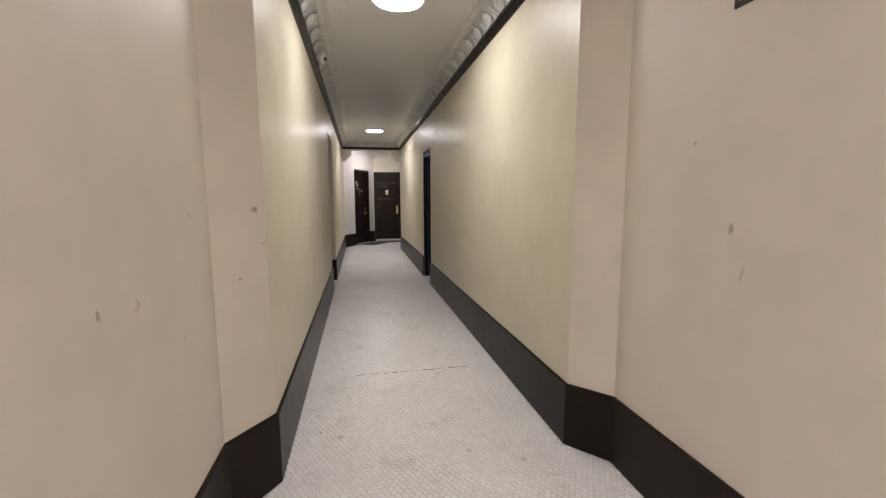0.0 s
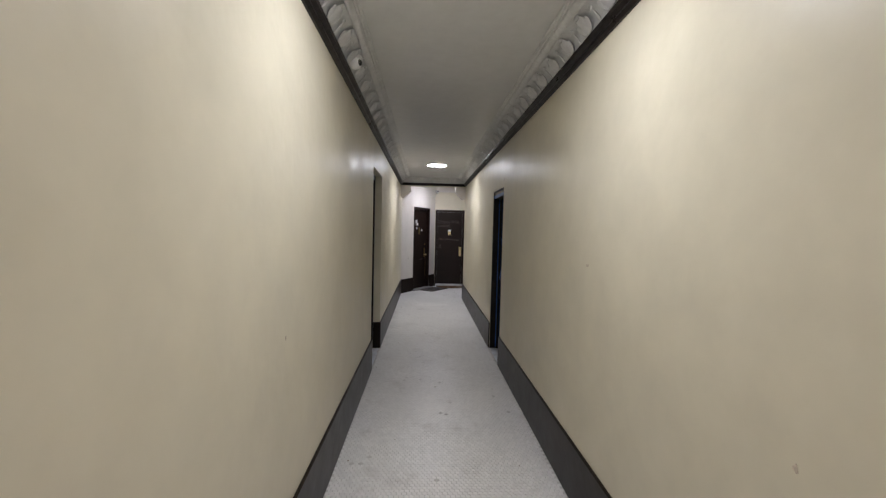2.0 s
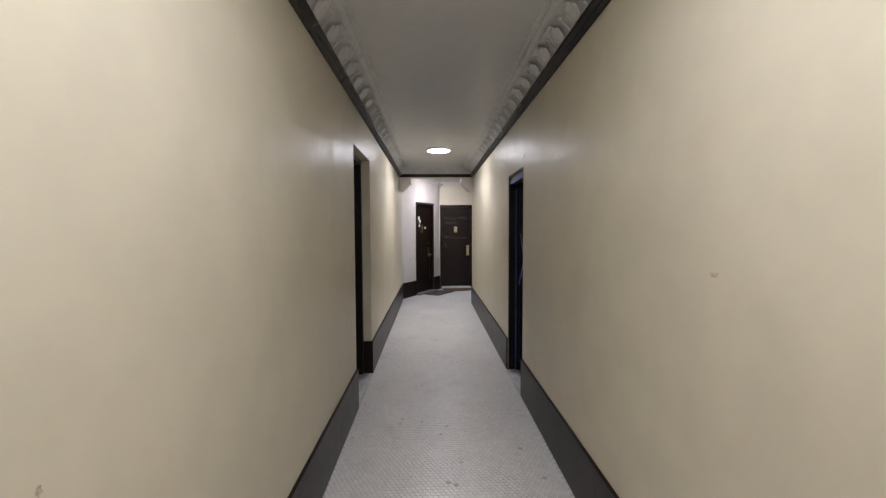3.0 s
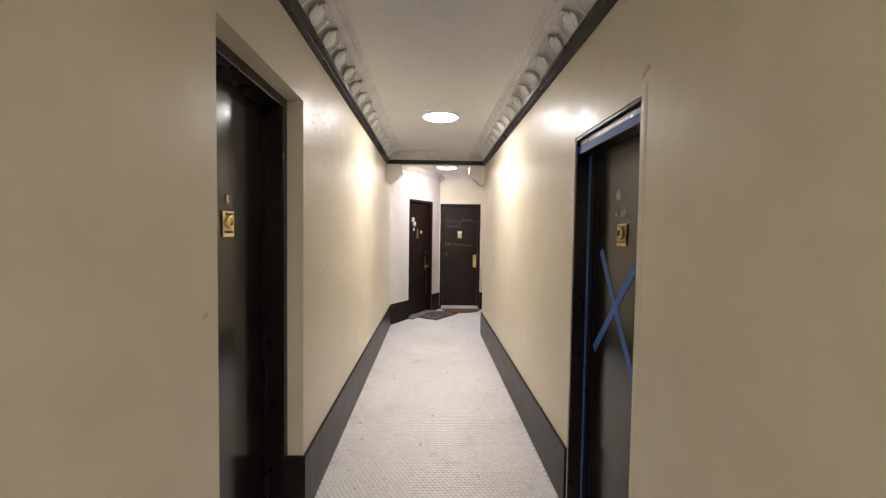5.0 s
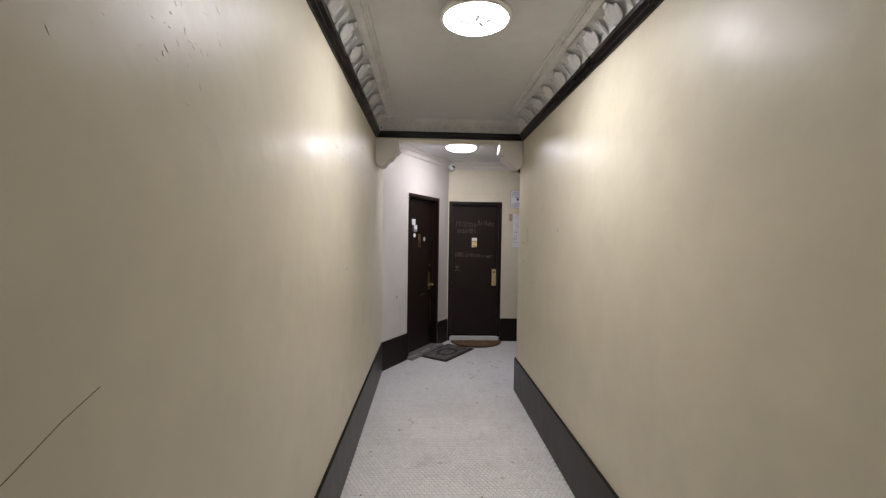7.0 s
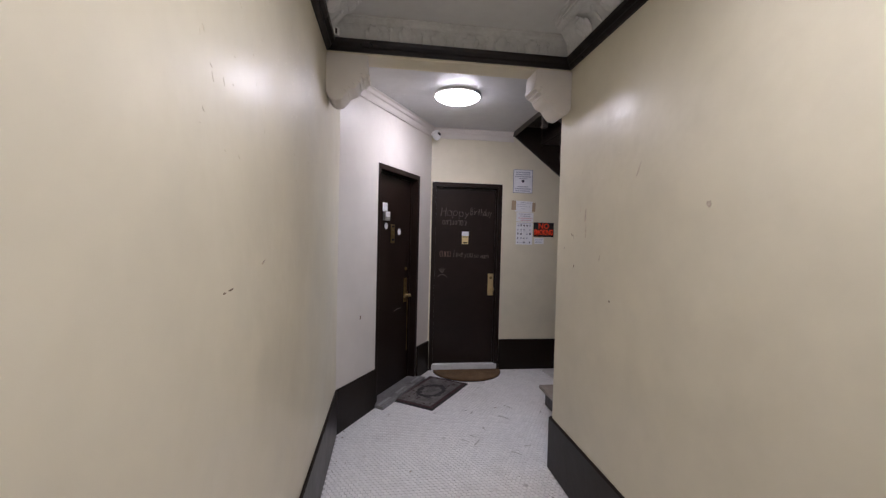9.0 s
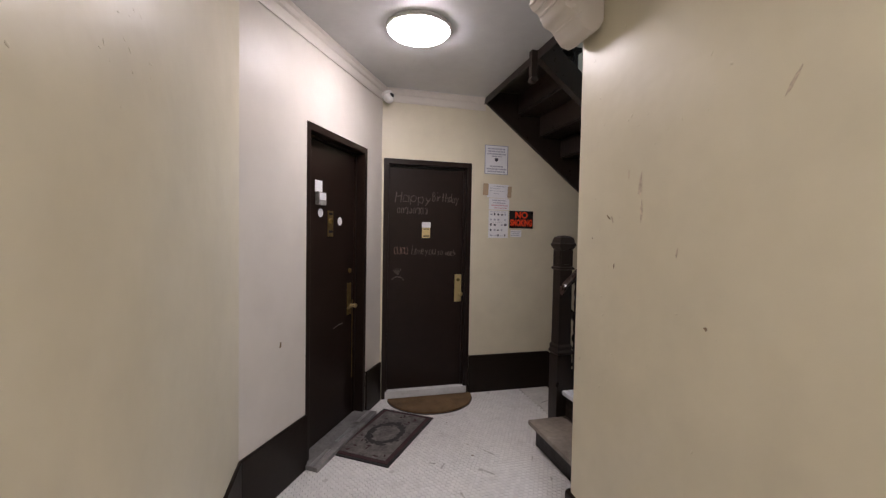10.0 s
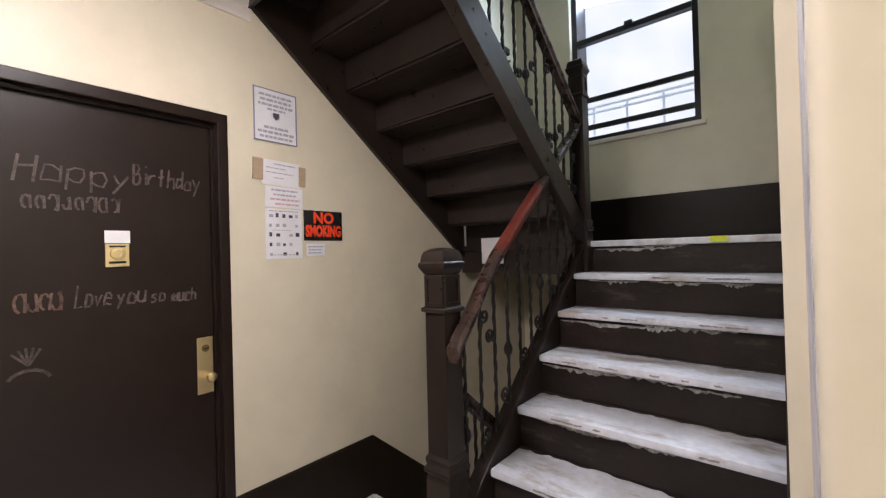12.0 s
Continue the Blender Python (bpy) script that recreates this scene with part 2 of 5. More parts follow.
# right wall
bm = prism(bmesh.new(), [(0.85, -1.6), (0.85, 1.80), (0.7004, 1.9735), (1.10, 1.9735), (1.10, -1.6)], "z", 0, 2.9)
LOBBY_R = structure("wall_lobby_right", bm, PALE, "pinkish pale painted lobby wall with a splayed corner")
bm = prism(bmesh.new(), [(0.70, 1.974), (0.70, 6.07), (1.10, 6.07), (1.10, 1.974)], "z", 0, 2.9)
box(bm, 0.70, 1.10, 6.07, 6.755, 1.992, 2.9)
arc = [(0.725 - 0.025 * math.cos(a), 10.555 + 0.025 * math.sin(a)) for a in [i * math.pi / 12 for i in range(7)]]
prism(bm, [(0.70, 6.755)] + arc + [(1.04, 10.58), (1.04, 6.755)], "z", 0, 2.9)
WALL_R = structure("wall_right", bm, CREAM, "glossy cream-painted plaster corridor wall with lumps and scuffs", True)
# skewed wall with a doorway
bm = box(bmesh.new(), 0, 0.531, 0, 0.22, 0, 2.9)
box(bm, 1.333, ANG_L, 0, 0.22, 0, 2.9)
box(bm, 0.531, 1.333, 0, 0.22, 2.056, 2.9)
WALL_S = structure("wall_skew", moved(bm, ANG), WHITEWALL, "off-white enamel wall set at an angle beside a door")
# end wall with a doorway, going on below and above the stairs
bm = prism(bmesh.new(), [(-0.25, 0), (0.115, 0), (0.115, 2.04), (0.889, 2.04), (0.889, 0), (1.667, 0), (1.667, -2.2), (WELL_X + 0.3, -2.2), (WELL_X + 0.3, 5.4), (-0.9, 5.4), (-0.9, 2.9), (-0.25, 2.9)], "y", END, END + 0.25)
structure("wall_end", bm, CREAM, "cream enamel end wall with notices and a door")
bm = box(bmesh.new(), 1.04, WELL_X + 0.3, STAIR_Y - 0.25, STAIR_Y, -2.2, 5.4)
box(bm, -0.9, 1.04, STAIR_Y - 0.25, STAIR_Y, 2.9, 5.4)
structure("wall_stair", bm, CREAM, "cream enamel wall beside the marble stairs")
# landing wall with the window opening
WY0, WY1, WZ0, WZ1 = 11.06, 12.00, 2.28, 4.05
bm = bmesh.new()
rings = []
for x in (WELL_X, WELL_X + 0.3):
    for y0, y1, z0, z1 in ((STAIR_Y, END, -2.2, 5.4), (WY0, WY1, WZ0, WZ1)):
        rings.append([bm.verts.new((x, y, z)) for y, z in ((y0, z0), (y1, z0), (y1, z1), (y0, z1))])
for p, q in ((0, 1), (2, 3), (0, 2), (1, 3)):
    for i in range(4):
        bm.faces.new((rings[p][i], rings[p][(i + 1) % 4], rings[q][(i + 1) % 4], rings[q][i]))
structure("wall_landing", bm, CREAM, "cream wall of the stair landing with a tall window")
bm = box(bmesh.new(), -1.1, 1.1, -1.85, -1.6, 0, 2.9)
structure("wall_back", bm, PALE, "plain pale wall closing the lobby")
bm = box(bmesh.new(), -1.15, -0.9, STAIR_Y - 0.25, END + 0.25, 2.9, 5.4)
structure("wall_upper", bm, CREAM, "plain cream wall of the storey above")

# ceilings
bm = box(bmesh.new(), -0.85, 0.85, -1.6, 10.45, CEIL_Z, 2.88)
structure("ceiling_corridor", bm, CEIL, "off-white painted corridor ceiling")
bm = box(bmesh.new(), -1.0, 1.0, 10.60, END, 2.608, 2.87)
structure("ceiling_vestibule", bm, CEIL, "glossy white painted ceiling over the stair foot")
bm = box(bmesh.new(), -1.15, WELL_X + 0.3, STAIR_Y - 0.25, END + 0.25, 5.4, 5.6)
structure("ceiling_upper", bm, CEIL, "plain ceiling over the stair well")
# beam across the corridor's end
bm = box(bmesh.new(), -W, W, 10.45, 10.60, 2.432, 2.88, bevel=0.006)
structure("beam", bm, CREAM, "cream plaster beam across the corridor end")

# floor
bm = prism(bmesh.new(), [(-0.87, -1.62), (0.87, -1.62), (0.87, 1.8), (0.72, 2.0), (0.72, 10.5), (1.08, 10.57), (1.65, 10.57), (1.65, END + 0.02), (0.1, END + 0.02), (-0.72, 11.1), (-0.72, 2.0), (-0.87, 1.8)], "z", -0.25, -0.003)
FLOOR = structure("floor", bm, GROUT, "worn white hexagonal mosaic tile floor with grey grout")
bm = box(bmesh.new(), -1.1, -0.70, 5.84, 6.70, -0.25, 0.0)
box(bm, 0.70, 1.1, 6.05, 6.77, -0.25, 0.0)
box(bm, 0.10, 0.90, END, END + 0.25, -0.25, 0.0)
structure("floor_thresholds", bm, MARBLE, "worn stone floor in the doorways")
bm = box(bmesh.new(), 0.528, 1.336, 0.0, 0.22, -0.25, 0.0)
structure("floor_threshold_skew", moved(bm, ANG), MARBLE, "worn stone floor in the skewed doorway")
bm = box(bmesh.new(), 1.65, WELL_X + 0.2, STAIR_Y, END + 0.1, -2.4, -2.2)
structure("floor_cellar", bm, GROUT, "dim floor at the foot of the lower stairs")

# baseboards: a run of (x, y) points with the wall on the left of the way
def baseboard(name, pts, h=0.325, d=0.014):
    bm = bmesh.new()
    prof = [(0, 0), (d, 0), (d, h - 0.007), (d * 0.6, h), (0, h)]
    P = [Vector((x, y)) for x, y in pts]
    rows = []
    for i, p in enumerate(P):
        a = (p - P[i - 1]).normalized() if i else (P[1] - p).normalized()
        c = (P[i + 1] - p).normalized() if i < len(P) - 1 else a
        na, nc = Vector((a.y, -a.x)), Vector((c.y, -c.x))
        n_ = (na + nc) / max(0.2, 1 + na.dot(nc))
        rows.append([bm.verts.new((p.x + n_.x * u, p.y + n_.y * u, v)) for u, v in prof])
    for r, s in zip(rows, rows[1:]):
        for i in range(len(prof)):
            j = (i + 1) % len(prof)
            bm.faces.new((r[i], r[j], s[j], s[i]))
    bm.faces.new(rows[0])
    bm.faces.new(rows[-1])
    return structure(name, bm, BASE, "tall dark brown painted baseboard with a thin top edge")


baseboard("baseboard_1", [(-0.85, -1.6), (-0.85, 1.77), (-0.70, 1.97), (-0.70, 5.855), (-0.78, 5.855)])
a0, a1 = ANG @ Vector((0.531, 0, 0)), ANG @ Vector((1.333, 0, 0))
baseboard("baseboard_2", [(-0.78, 6.690), (-0.70, 6.690), (-0.70, 11.124), (a0.x, a0.y)])
baseboard("baseboard_3", [(a1.x, a1.y), (0.099, END)])
baseboard("baseboard_4", [(0.889, END), (1.667, END)], 0.335)
baseboard("baseboard_5", [(1.0, 10.58), (0.703, 10.58), (0.70, 10.577), (0.70, 6.755)])
baseboard("baseboard_6", [(0.70, 6.07), (0.70, 1.974), (0.85, 1.80), (0.85, -1.6)])

# picture rail and cornice round the corridor ceiling
def run(bm, prof, side, y0, y1):
    """A profile of (distance from wall, height) along one long wall, mitred at its far end."""
    lo = [bm.verts.new((side * (W - u), y0, v)) for u, v in prof]
    hi = [bm.verts.new((side * (W - u), y1 - u, v)) for u, v in prof]
    k = len(prof)
    for i in range(k):
        bm.faces.new((lo[i], lo[(i + 1) % k], hi[(i + 1) % k], hi[i]))
    bm.faces.new(lo)
    bm.faces.new(hi)


def run_end(bm, prof):
    lo = [bm.verts.new((-W + u, 10.45 - u, v)) for u, v in prof]
    hi = [bm.verts.new((W - u, 10.45 - u, v)) for u, v in prof]
    k = len(prof)
    for i in range(k):
        bm.faces.new((lo[i], lo[(i + 1) % k], hi[(i + 1) % k], hi[i]))
    bm.faces.new(lo)
    bm.faces.new(hi)


DARK_PROF = [(0, 2.446), (0.012, 2.446), (0.028, 2.458), (0.028, 2.468), (0.046, 2.480), (0.050, 2.498), (0, 2.498)]
COVE = [(0, 2.498), (0.042, 2.498), (0.044, 2.506), (0.048, 2.532), (0.066, 2.562), (0.096, 2.582), (0.126, 2.592), (0.130, 2.584), (0.144, 2.583), (0.166, 2.596), (0.168, 2.603), (0.178, 2.603), (0.182, 2.611), (0.194, 2.613), (0.198, 2.62), (0, 2.62)]
bm = bmesh.new()
run(bm, DARK_PROF, -1, 1.97, 10.45), run(bm, DARK_PROF, 1, 1.974, 10.45), run_end(bm, DARK_PROF)
structure("trim_picture_rail", bm, DARK, "dark brown painted picture rail under the cornice")
bm = bmesh.new()
run(bm, COVE, -1, 1.97, 10.45), run(bm, COVE, 1, 1.974, 10.45), run_end(bm, [(u * 0.30, v) for u, v in COVE])
CORNICE = structure("trim_cornice", bm, PLASTER, "white plaster cornice with moulded scroll ornament", True)

# plain cornice of the vestibule
VEST = [(0, 2.505), (0.010, 2.505), (0.014, 2.52), (0.016, 2.56), (0.026, 2.570), (0.032, 2.592), (0.045, 2.604), (0.045, 2.608), (0, 2.608)]
bm = bmesh.new()
lo = [bm.verts.new(ANG @ Vector((0.0, -u, v))) for u, v in VEST]
mid = [bm.verts.new(ANG @ Vector((ANG_L - u * 0.58, -u, v))) for u, v in VEST]
hi = [bm.verts.new((1.0, END - u, v)) for u, v in VEST]
for r, s in ((lo, mid), (mid, hi)):
    for i in range(len(VEST)):
        j = (i + 1) % len(VEST)
        bm.faces.new((r[i], r[j], s[j], s[i]))
bm.faces.new(lo), bm.faces.new(hi)
structure("trim_vestibule_cornice", bm, WHITEWALL, "plain moulded cornice painted with the wall")

# ---- lamps ----
def ceiling_lamp(x, y, z, color, strength, r=0.185, drop=0.012, rim=WHITEP, flange=0.022, deep=0.036):
    t = thing("ceiling_lamp", "round flush ceiling lamp with a glowing white diffuser", "ceiling lamp", pose(x, y, z), "ceiling lamps")
    part("rim", lathe(bmesh.new(), [(r - 0.03, 0), (r + 0.004, 0), (r + 0.008, -deep * 0.6), (r + 0.002, -deep * 0.95), (r - flange * 0.5, -deep), (r - flange - 0.002, -deep), (r - flange - 0.004, -deep * 0.7)], 40), rim, t, "thin round rim", True)
    z0 = -deep + 0.006
    prof = [(r - flange, z0 + 0.006)] + [((r - flange) * math.cos(a), z0 - drop * math.sin(a)) for a in [i * math.pi / 20 for i in range(10)]] + [(0.004, z0 - drop)]
    part("diffuser", lathe(bmesh.new(), prof, 40), lamp_material("lamp_glow", color, strength), t, "glowing frosted diffuser", True)
    return t


ceiling_lamp(-0.02, 3.10, CEIL_Z, WARM, LAMP_1, r=0.178, flange=0.008, deep=0.030)
lamp = ceiling_lamp(0.02, 8.59, CEIL_Z, WARM, LAMP_2, r=0.170, flange=0.008, deep=0.030)
ETCHED = lamp_material("etched_glass_glow", (0.80, 0.88, 0.80), 0.28)
ETCHED.node_tree.nodes["Principled BSDF"].inputs["Base Color"].default_value = (0.35, 0.40, 0.35, 1)
for u, v, a, l_ in ((-0.050, 0.012, 20, 0.034), (0.004, -0.030, 95, 0.036), (0.030, 0.028, 60, 0.030), (0.058, -0.008, 130, 0.026), (-0.018, 0.044, 150, 0.026)):
    bm = bmesh.new()
    bmesh.ops.create_uvsphere(bm, u_segments=10, v_segments=6, radius=1, matrix=pose(u, v, -0.0365, 0, 0, a) @ Matrix.Diagonal((l_, 0.011, 0.0045, 1)))
    part("etched_leaf", bm, ETCHED, lamp, "leaf etched in the glass diffuser", True)
ceiling_lamp(0.19, 11.45, 2.608, COOL, LAMP_3, drop=0.050, rim=WHITEP, flange=0.004, deep=0.022)
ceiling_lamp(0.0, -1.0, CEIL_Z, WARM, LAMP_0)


# ---- doors ----
def door(name, label, m, w, h, leaf_mat, depth=0.06, fw=0.045, front=0.0, frame_mat=DARK):
    """A door in a frame. Its own axes: x along the wall, y into the wall, z up."""
    t = thing(name, label, "door", m, kind="")
    bm = prism(bmesh.new(), [(0, 0), (0, h), (w, h), (w, 0), (w - fw, 0), (w - fw, h - fw), (fw, h - fw), (fw, 0)], "y", front, front + depth, 0.004)
    box(bm, fw, fw + 0.015, front + depth - 0.018, front + depth + 0.05, 0, h - fw)
    box(bm, w - fw - 0.015, w - fw, front + depth - 0.018, front + depth + 0.05, 0, h - fw)
    box(bm, fw + 0.015, w - fw - 0.015, front + depth - 0.018, front + depth + 0.05, h - fw - 0.015, h - fw)
    part("door_frame", bm, frame_mat, t, "dark brown steel door frame")
    part("door_leaf", boxed(fw + 0.016, w - fw - 0.016, front + depth - 0.004, front + depth + 0.04, 0.012, h - fw - 0.017, bevel=0.003), leaf_mat, t, "flat painted door leaf")
    return t


END_DOOR = door("apartment_door", "dark brown steel apartment door with chalk scribbles, closed", pose(0.115, END, 0), 0.774, 2.040, DOORP, 0.055, frame_mat=DOORP)
SKEW_DOOR = door("apartment_door", "dark brown apartment door with stickers and brass locks, closed", ANG @ pose(0.531, 0, 0), 0.802, 2.056, DOORP, 0.085, frame_mat=DOORP)
LEFT_DOOR = door("apartment_door", "charcoal apartment door with a brass viewer, set back in the wall", pose(-0.78, 5.855, 0, 0, 0, 90), 0.835, 2.137, GREYDOOR, 0.099, 0.05)
RIGHT_DOOR = door("apartment_door", "charcoal apartment door marked with crossed blue tape", pose(0.704, 6.755, 0, 0, 0, -90), 0.685, 1.992, GREYDOOR, 0.095, 0.016)
part("head_frame", boxed(0.017, 0.668, 0.014, 0.088, 1.905, 1.9755, bevel=0.003), DARK, RIGHT_DOOR, "dark head of the door frame")

# ---- stairs ----
def nose(k):
    return NOSE1 + RUN * (k - 1)


STAIR = thing("staircase", "dark painted stair flight with worn white marble treads", "stairs", pose(0, 0, 0))
for k in range(1, 8):
    x0 = nose(k) if k > 1 else 0.985
    y1 = RAIL_Y - 0.025
    bm = prism(bmesh.new(), [(x0, k * RISE - 0.032), (x0, k * RISE), (nose(k + 1) + 0.045, k * RISE), (nose(k + 1) + 0.045, k * RISE - 0.032)], "y", STAIR_Y + 0.012, y1, 0.010)
    part("tread", bm, MARBLE if k > 1 else BROWNSTONE, STAIR, "worn white marble tread" if k > 1 else "worn grey-brown bottom tread", True)
for k in range(1, 9):
    part("riser", boxed(nose(k) + 0.030, nose(k) + 0.05, STAIR_Y + 0.012, RAIL_Y - 0.025, (k - 1) * RISE, k * RISE - 0.033), RISER, STAIR, "dark painted riser with chipped paint")
S_ = RISE / RUN


def slope_z(x, off):
    return RISE + (x - NOSE1) * S_ + off


part("stringer", prism(bmesh.new(), [(1.20, 0.0), (1.20, slope_z(1.20, 0.0)), (2.50, slope_z(2.50, 0.0)), (2.50, slope_z(2.50, -0.25)), (1.46, 0.0)], "y", RAIL_Y - 0.022, RAIL_Y + 0.022, 0.004), STAIRP, STAIR, "dark painted outer stringer")
part("wall_stringer", prism(bmesh.new(), [(1.0, 0.0), (1.0, slope_z(1.0, 0.10)), (1.08, slope_z(1.08, 0.13)), (2.52, slope_z(2.52, 0.13)), (2.52, slope_z(2.52, -0.2)), (1.3, 0.0)], "y", STAIR_Y, STAIR_Y + 0.014), STAIRP, STAIR, "dark painted wall stringer")
part("stringer_cap", prism(bmesh.new(), [(1.20, slope_z(1.20, 0.0)), (1.20, slope_z(1.20, 0.025)), (2.46, slope_z(2.46, 0.025)), (2.46, slope_z(2.46, 0.0))], "y", RAIL_Y - 0.030, RAIL_Y + 0.030, 0.005), STAIRP, STAIR)

LANDING = thing("stair_landing", "half landing with a white marble edge and dark skirting", "landing", pose(0, 0, 0))
part("slab", boxed(nose(8) + 0.002, WELL_X, STAIR_Y + 0.002, RAIL_Y - 0.025, 8 * RISE - 0.035, 8 * RISE, bevel=0.006), MARBLE, LANDING, "worn marble landing slab")
part("soffit", boxed(nose(8) + 0.055, WELL_X, STAIR_Y + 0.002, END - 0.002, 8 * RISE - 0.20, 8 * RISE - 0.036), STAIRP, LANDING, "dark painted underside")
part("slab", boxed(nose(8) + 0.03, WELL_X, RAIL_Y - 0.024, END - 0.002, 8 * RISE - 0.035, 8 * RISE - 0.002), STAIRP, LANDING, "dark painted landing edge")
part("skirting", boxed(WELL_X - 0.014, WELL_X, STAIR_Y, END, 8 * RISE, 8 * RISE + 0.345, bevel=0.003), BASE, LANDING, "tall dark skirting")
part("skirting", boxed(2.52, WELL_X - 0.014, STAIR_Y, STAIR_Y + 0.014, 8 * RISE, 8 * RISE + 0.345, bevel=0.003), BASE, LANDING, "tall dark skirting")

# upper flight, climbing back over the foot of the stairs
UP = thing("upper_flight", "dark painted stair flight seen from below with open riser backs", "stairs", pose(0, 0, 0))
def up_x(k):
    return nose(8) + 0.09 - RUN * (k - 1)          # front of riser k


U0 = 8 * RISE
UY0, UY1 = RAIL_Y - 0.005, END - 0.004
for k in range(1, 9):
    part("riser", boxed(up_x(k) - 0.02, up_x(k), UY0 + 0.03, UY1 - 0.03, U0 + (k - 1) * RISE - 0.02, U0 + k * RISE - 0.03), STAIRP, UP)
for k in range(1, 8):
    part("tread", boxed(up_x(k + 1) - 0.005, up_x(k) + 0.03, UY0 + 0.03, UY1 - 0.03, U0 + k * RISE - 0.03, U0 + k * RISE, bevel=0.004), STAIRP, UP)


def up_z(x):
    return 2.54 - (x - 1.035) * S_ * 0.96


SIDE = 0.195        # height of the outer stringer
HIGH = [(1.0, 2.88), (1.02, 2.90), (1.10, 2.90), (nose(8) + 0.05, up_z(nose(8)) + 0.33)]
SLIM = [(1.0, 2.88), (1.02, 2.90), (1.05, 2.88), (1.09, up_z(1.09) + 0.27), (1.16, up_z(1.16) + SIDE), (nose(8) + 0.05, up_z(nose(8) + 0.05) + SIDE)]
for nm, top, a, c in (("stringer", SLIM, UY0 - 0.028, UY0 + 0.03), ("wall_stringer", HIGH, UY1 - 0.03, UY1)):
    part(nm, prism(bmesh.new(), [(1.0, up_z(1.0))] + top + [(nose(8) + 0.05, up_z(nose(8)))], "y", a, c, 0.004), STAIRP, UP, "dark painted steel stringer")
part("bolt", lathe(bmesh.new(), [(0.016, 0), (0.016, 0.004), (0.009, 0.010), (0.003, 0.012)], 12, pose(2.02, UY0 - 0.028, up_z(2.02) + 0.10, 90, 0, 0)), STAIRP, UP, "round bolt head", True)
part("header", boxed(0.985, 1.0, STAIR_Y + 0.002, UY1, 2.56, 2.90), STAIRP, UP, "dark fascia under the floor edge")

# stairs down to the cellar
DOWN = thing("cellar_stairs", "dark stair flight leading down under the upper flight", "stairs", pose(0, 0, 0))
for k in range(0, 9):
    part("riser", boxed(1.652 + k * RUN, 1.672 + k * RUN, RAIL_Y + 0.03, END - 0.02, -(k + 1) * RISE, -k * RISE - 0.03), STAIRP, DOWN)
    part("tread", boxed(1.64 + k * RUN, 1.64 + (k + 1) * RUN + 0.03, RAIL_Y + 0.03, END - 0.02, -(k + 1) * RISE - 0.03, -(k + 1) * RISE, bevel=0.004), MARBLE, DOWN, "worn marble tread")
part("wall_stringer", prism(bmesh.new(), [(1.667, -0.1), (1.667, 0.335), (3.2, 0.335 - 1.533 * S_), (3.2, -0.1 - 1.533 * S_)], "y", END - 0.016, END - 0.001), BASE, DOWN, "dark sloping skirting")
part("panel", prism(bmesh.new(), [(1.46, -0.25), (1.46, 0.0), (2.5, slope_z(2.50, -0.25)), (2.5, -2.2), (1.66, -2.2), (1.66, -0.25)], "y", RAIL_Y - 0.02, RAIL_Y + 0.02), CREAM, DOWN, "cream painted side panel")

# ---- window ----
WIN = thing("window_1", "tall dark-framed sash window with bright daylight behind", "window", pose(0, 0, 0), kind="structure")
wx0, wx1 = WELL_X + 0.05, WELL_X + 0.26
bm = bmesh.new()
box(bm, wx0, wx1, WY0, WY0 + 0.045, WZ0, WZ1), box(bm, wx0, wx1, WY1 - 0.045, WY1, WZ0, WZ1)
box(bm, wx0, wx1, WY0 + 0.045, WY1 - 0.045, WZ0, WZ0 + 0.05), box(bm, wx0, wx1, WY0 + 0.045, WY1 - 0.045, WZ1 - 0.05, WZ1)
part("window_frame", bm, WINFRAME, WIN, "dark painted window frame")
part("meeting_rail", boxed(wx0 - 0.012, wx0 + 0.05, WY0 + 0.045, WY1 - 0.045, 3.12, 3.165, bevel=0.004), WINFRAME, WIN, "dark meeting rail with a sash lock")
part("sash_lock", boxed(wx0 - 0.045, wx0 - 0.012, 11.50, 11.56, 3.145, 3.175, bevel=0.006), WINFRAME, WIN)
part("guard_bar", boxed(wx0 - 0.01, wx0 + 0.012, WY0 + 0.045, WY1 - 0.045, 2.62, 2.66), WINFRAME, WIN, "dark guard bar")
part("guard_bar", boxed(wx0 - 0.01, wx0 + 0.012, WY0 + 0.045, WY1 - 0.045, 2.39, 2.43), WINFRAME, WIN, "dark guard bar")
for a, c in ((WZ0 + 0.05, 3.12), (3.165, WZ1 - 0.05)):
    pane = part("pane", boxed(wx0 + 0.02, wx0 + 0.026, WY0 + 0.045, WY1 - 0.045, a, c), GLASS, WIN, "glass pane")
    pane.visible_shadow = False
part("window_sill", boxed(WELL_X - 0.03, WELL_X + 0.048, WY0 - 0.03, WY1 + 0.03, WZ0 - 0.035, WZ0, bevel=0.006), PALE, WIN, "painted sill")


# bright haze beyond the window
bm = bmesh.new()
box(bm, WELL_X + 2.4, WELL_X + 2.45, 8.5, 15.0, 0.0, 7.5)
HAZE = bpy.data.materials.new("window_haze")
HAZE.use_nodes = True
hz = HAZE.node_tree
hb = hz.nodes["Principled BSDF"]
hb.inputs["Base Color"].default_value = (0, 0, 0, 1)
hnz, hrm = hz.nodes.new("ShaderNodeTexNoise"), hz.nodes.new("ShaderNodeValToRGB")
hgeo = hz.nodes.new("ShaderNodeNewGeometry")
hnz.inputs["Scale"].default_value = 1.1
hrm.color_ramp.elements[0].position, hrm.color_ramp.elements[0].color = 0.30, (0.70, 0.78, 0.95, 1)
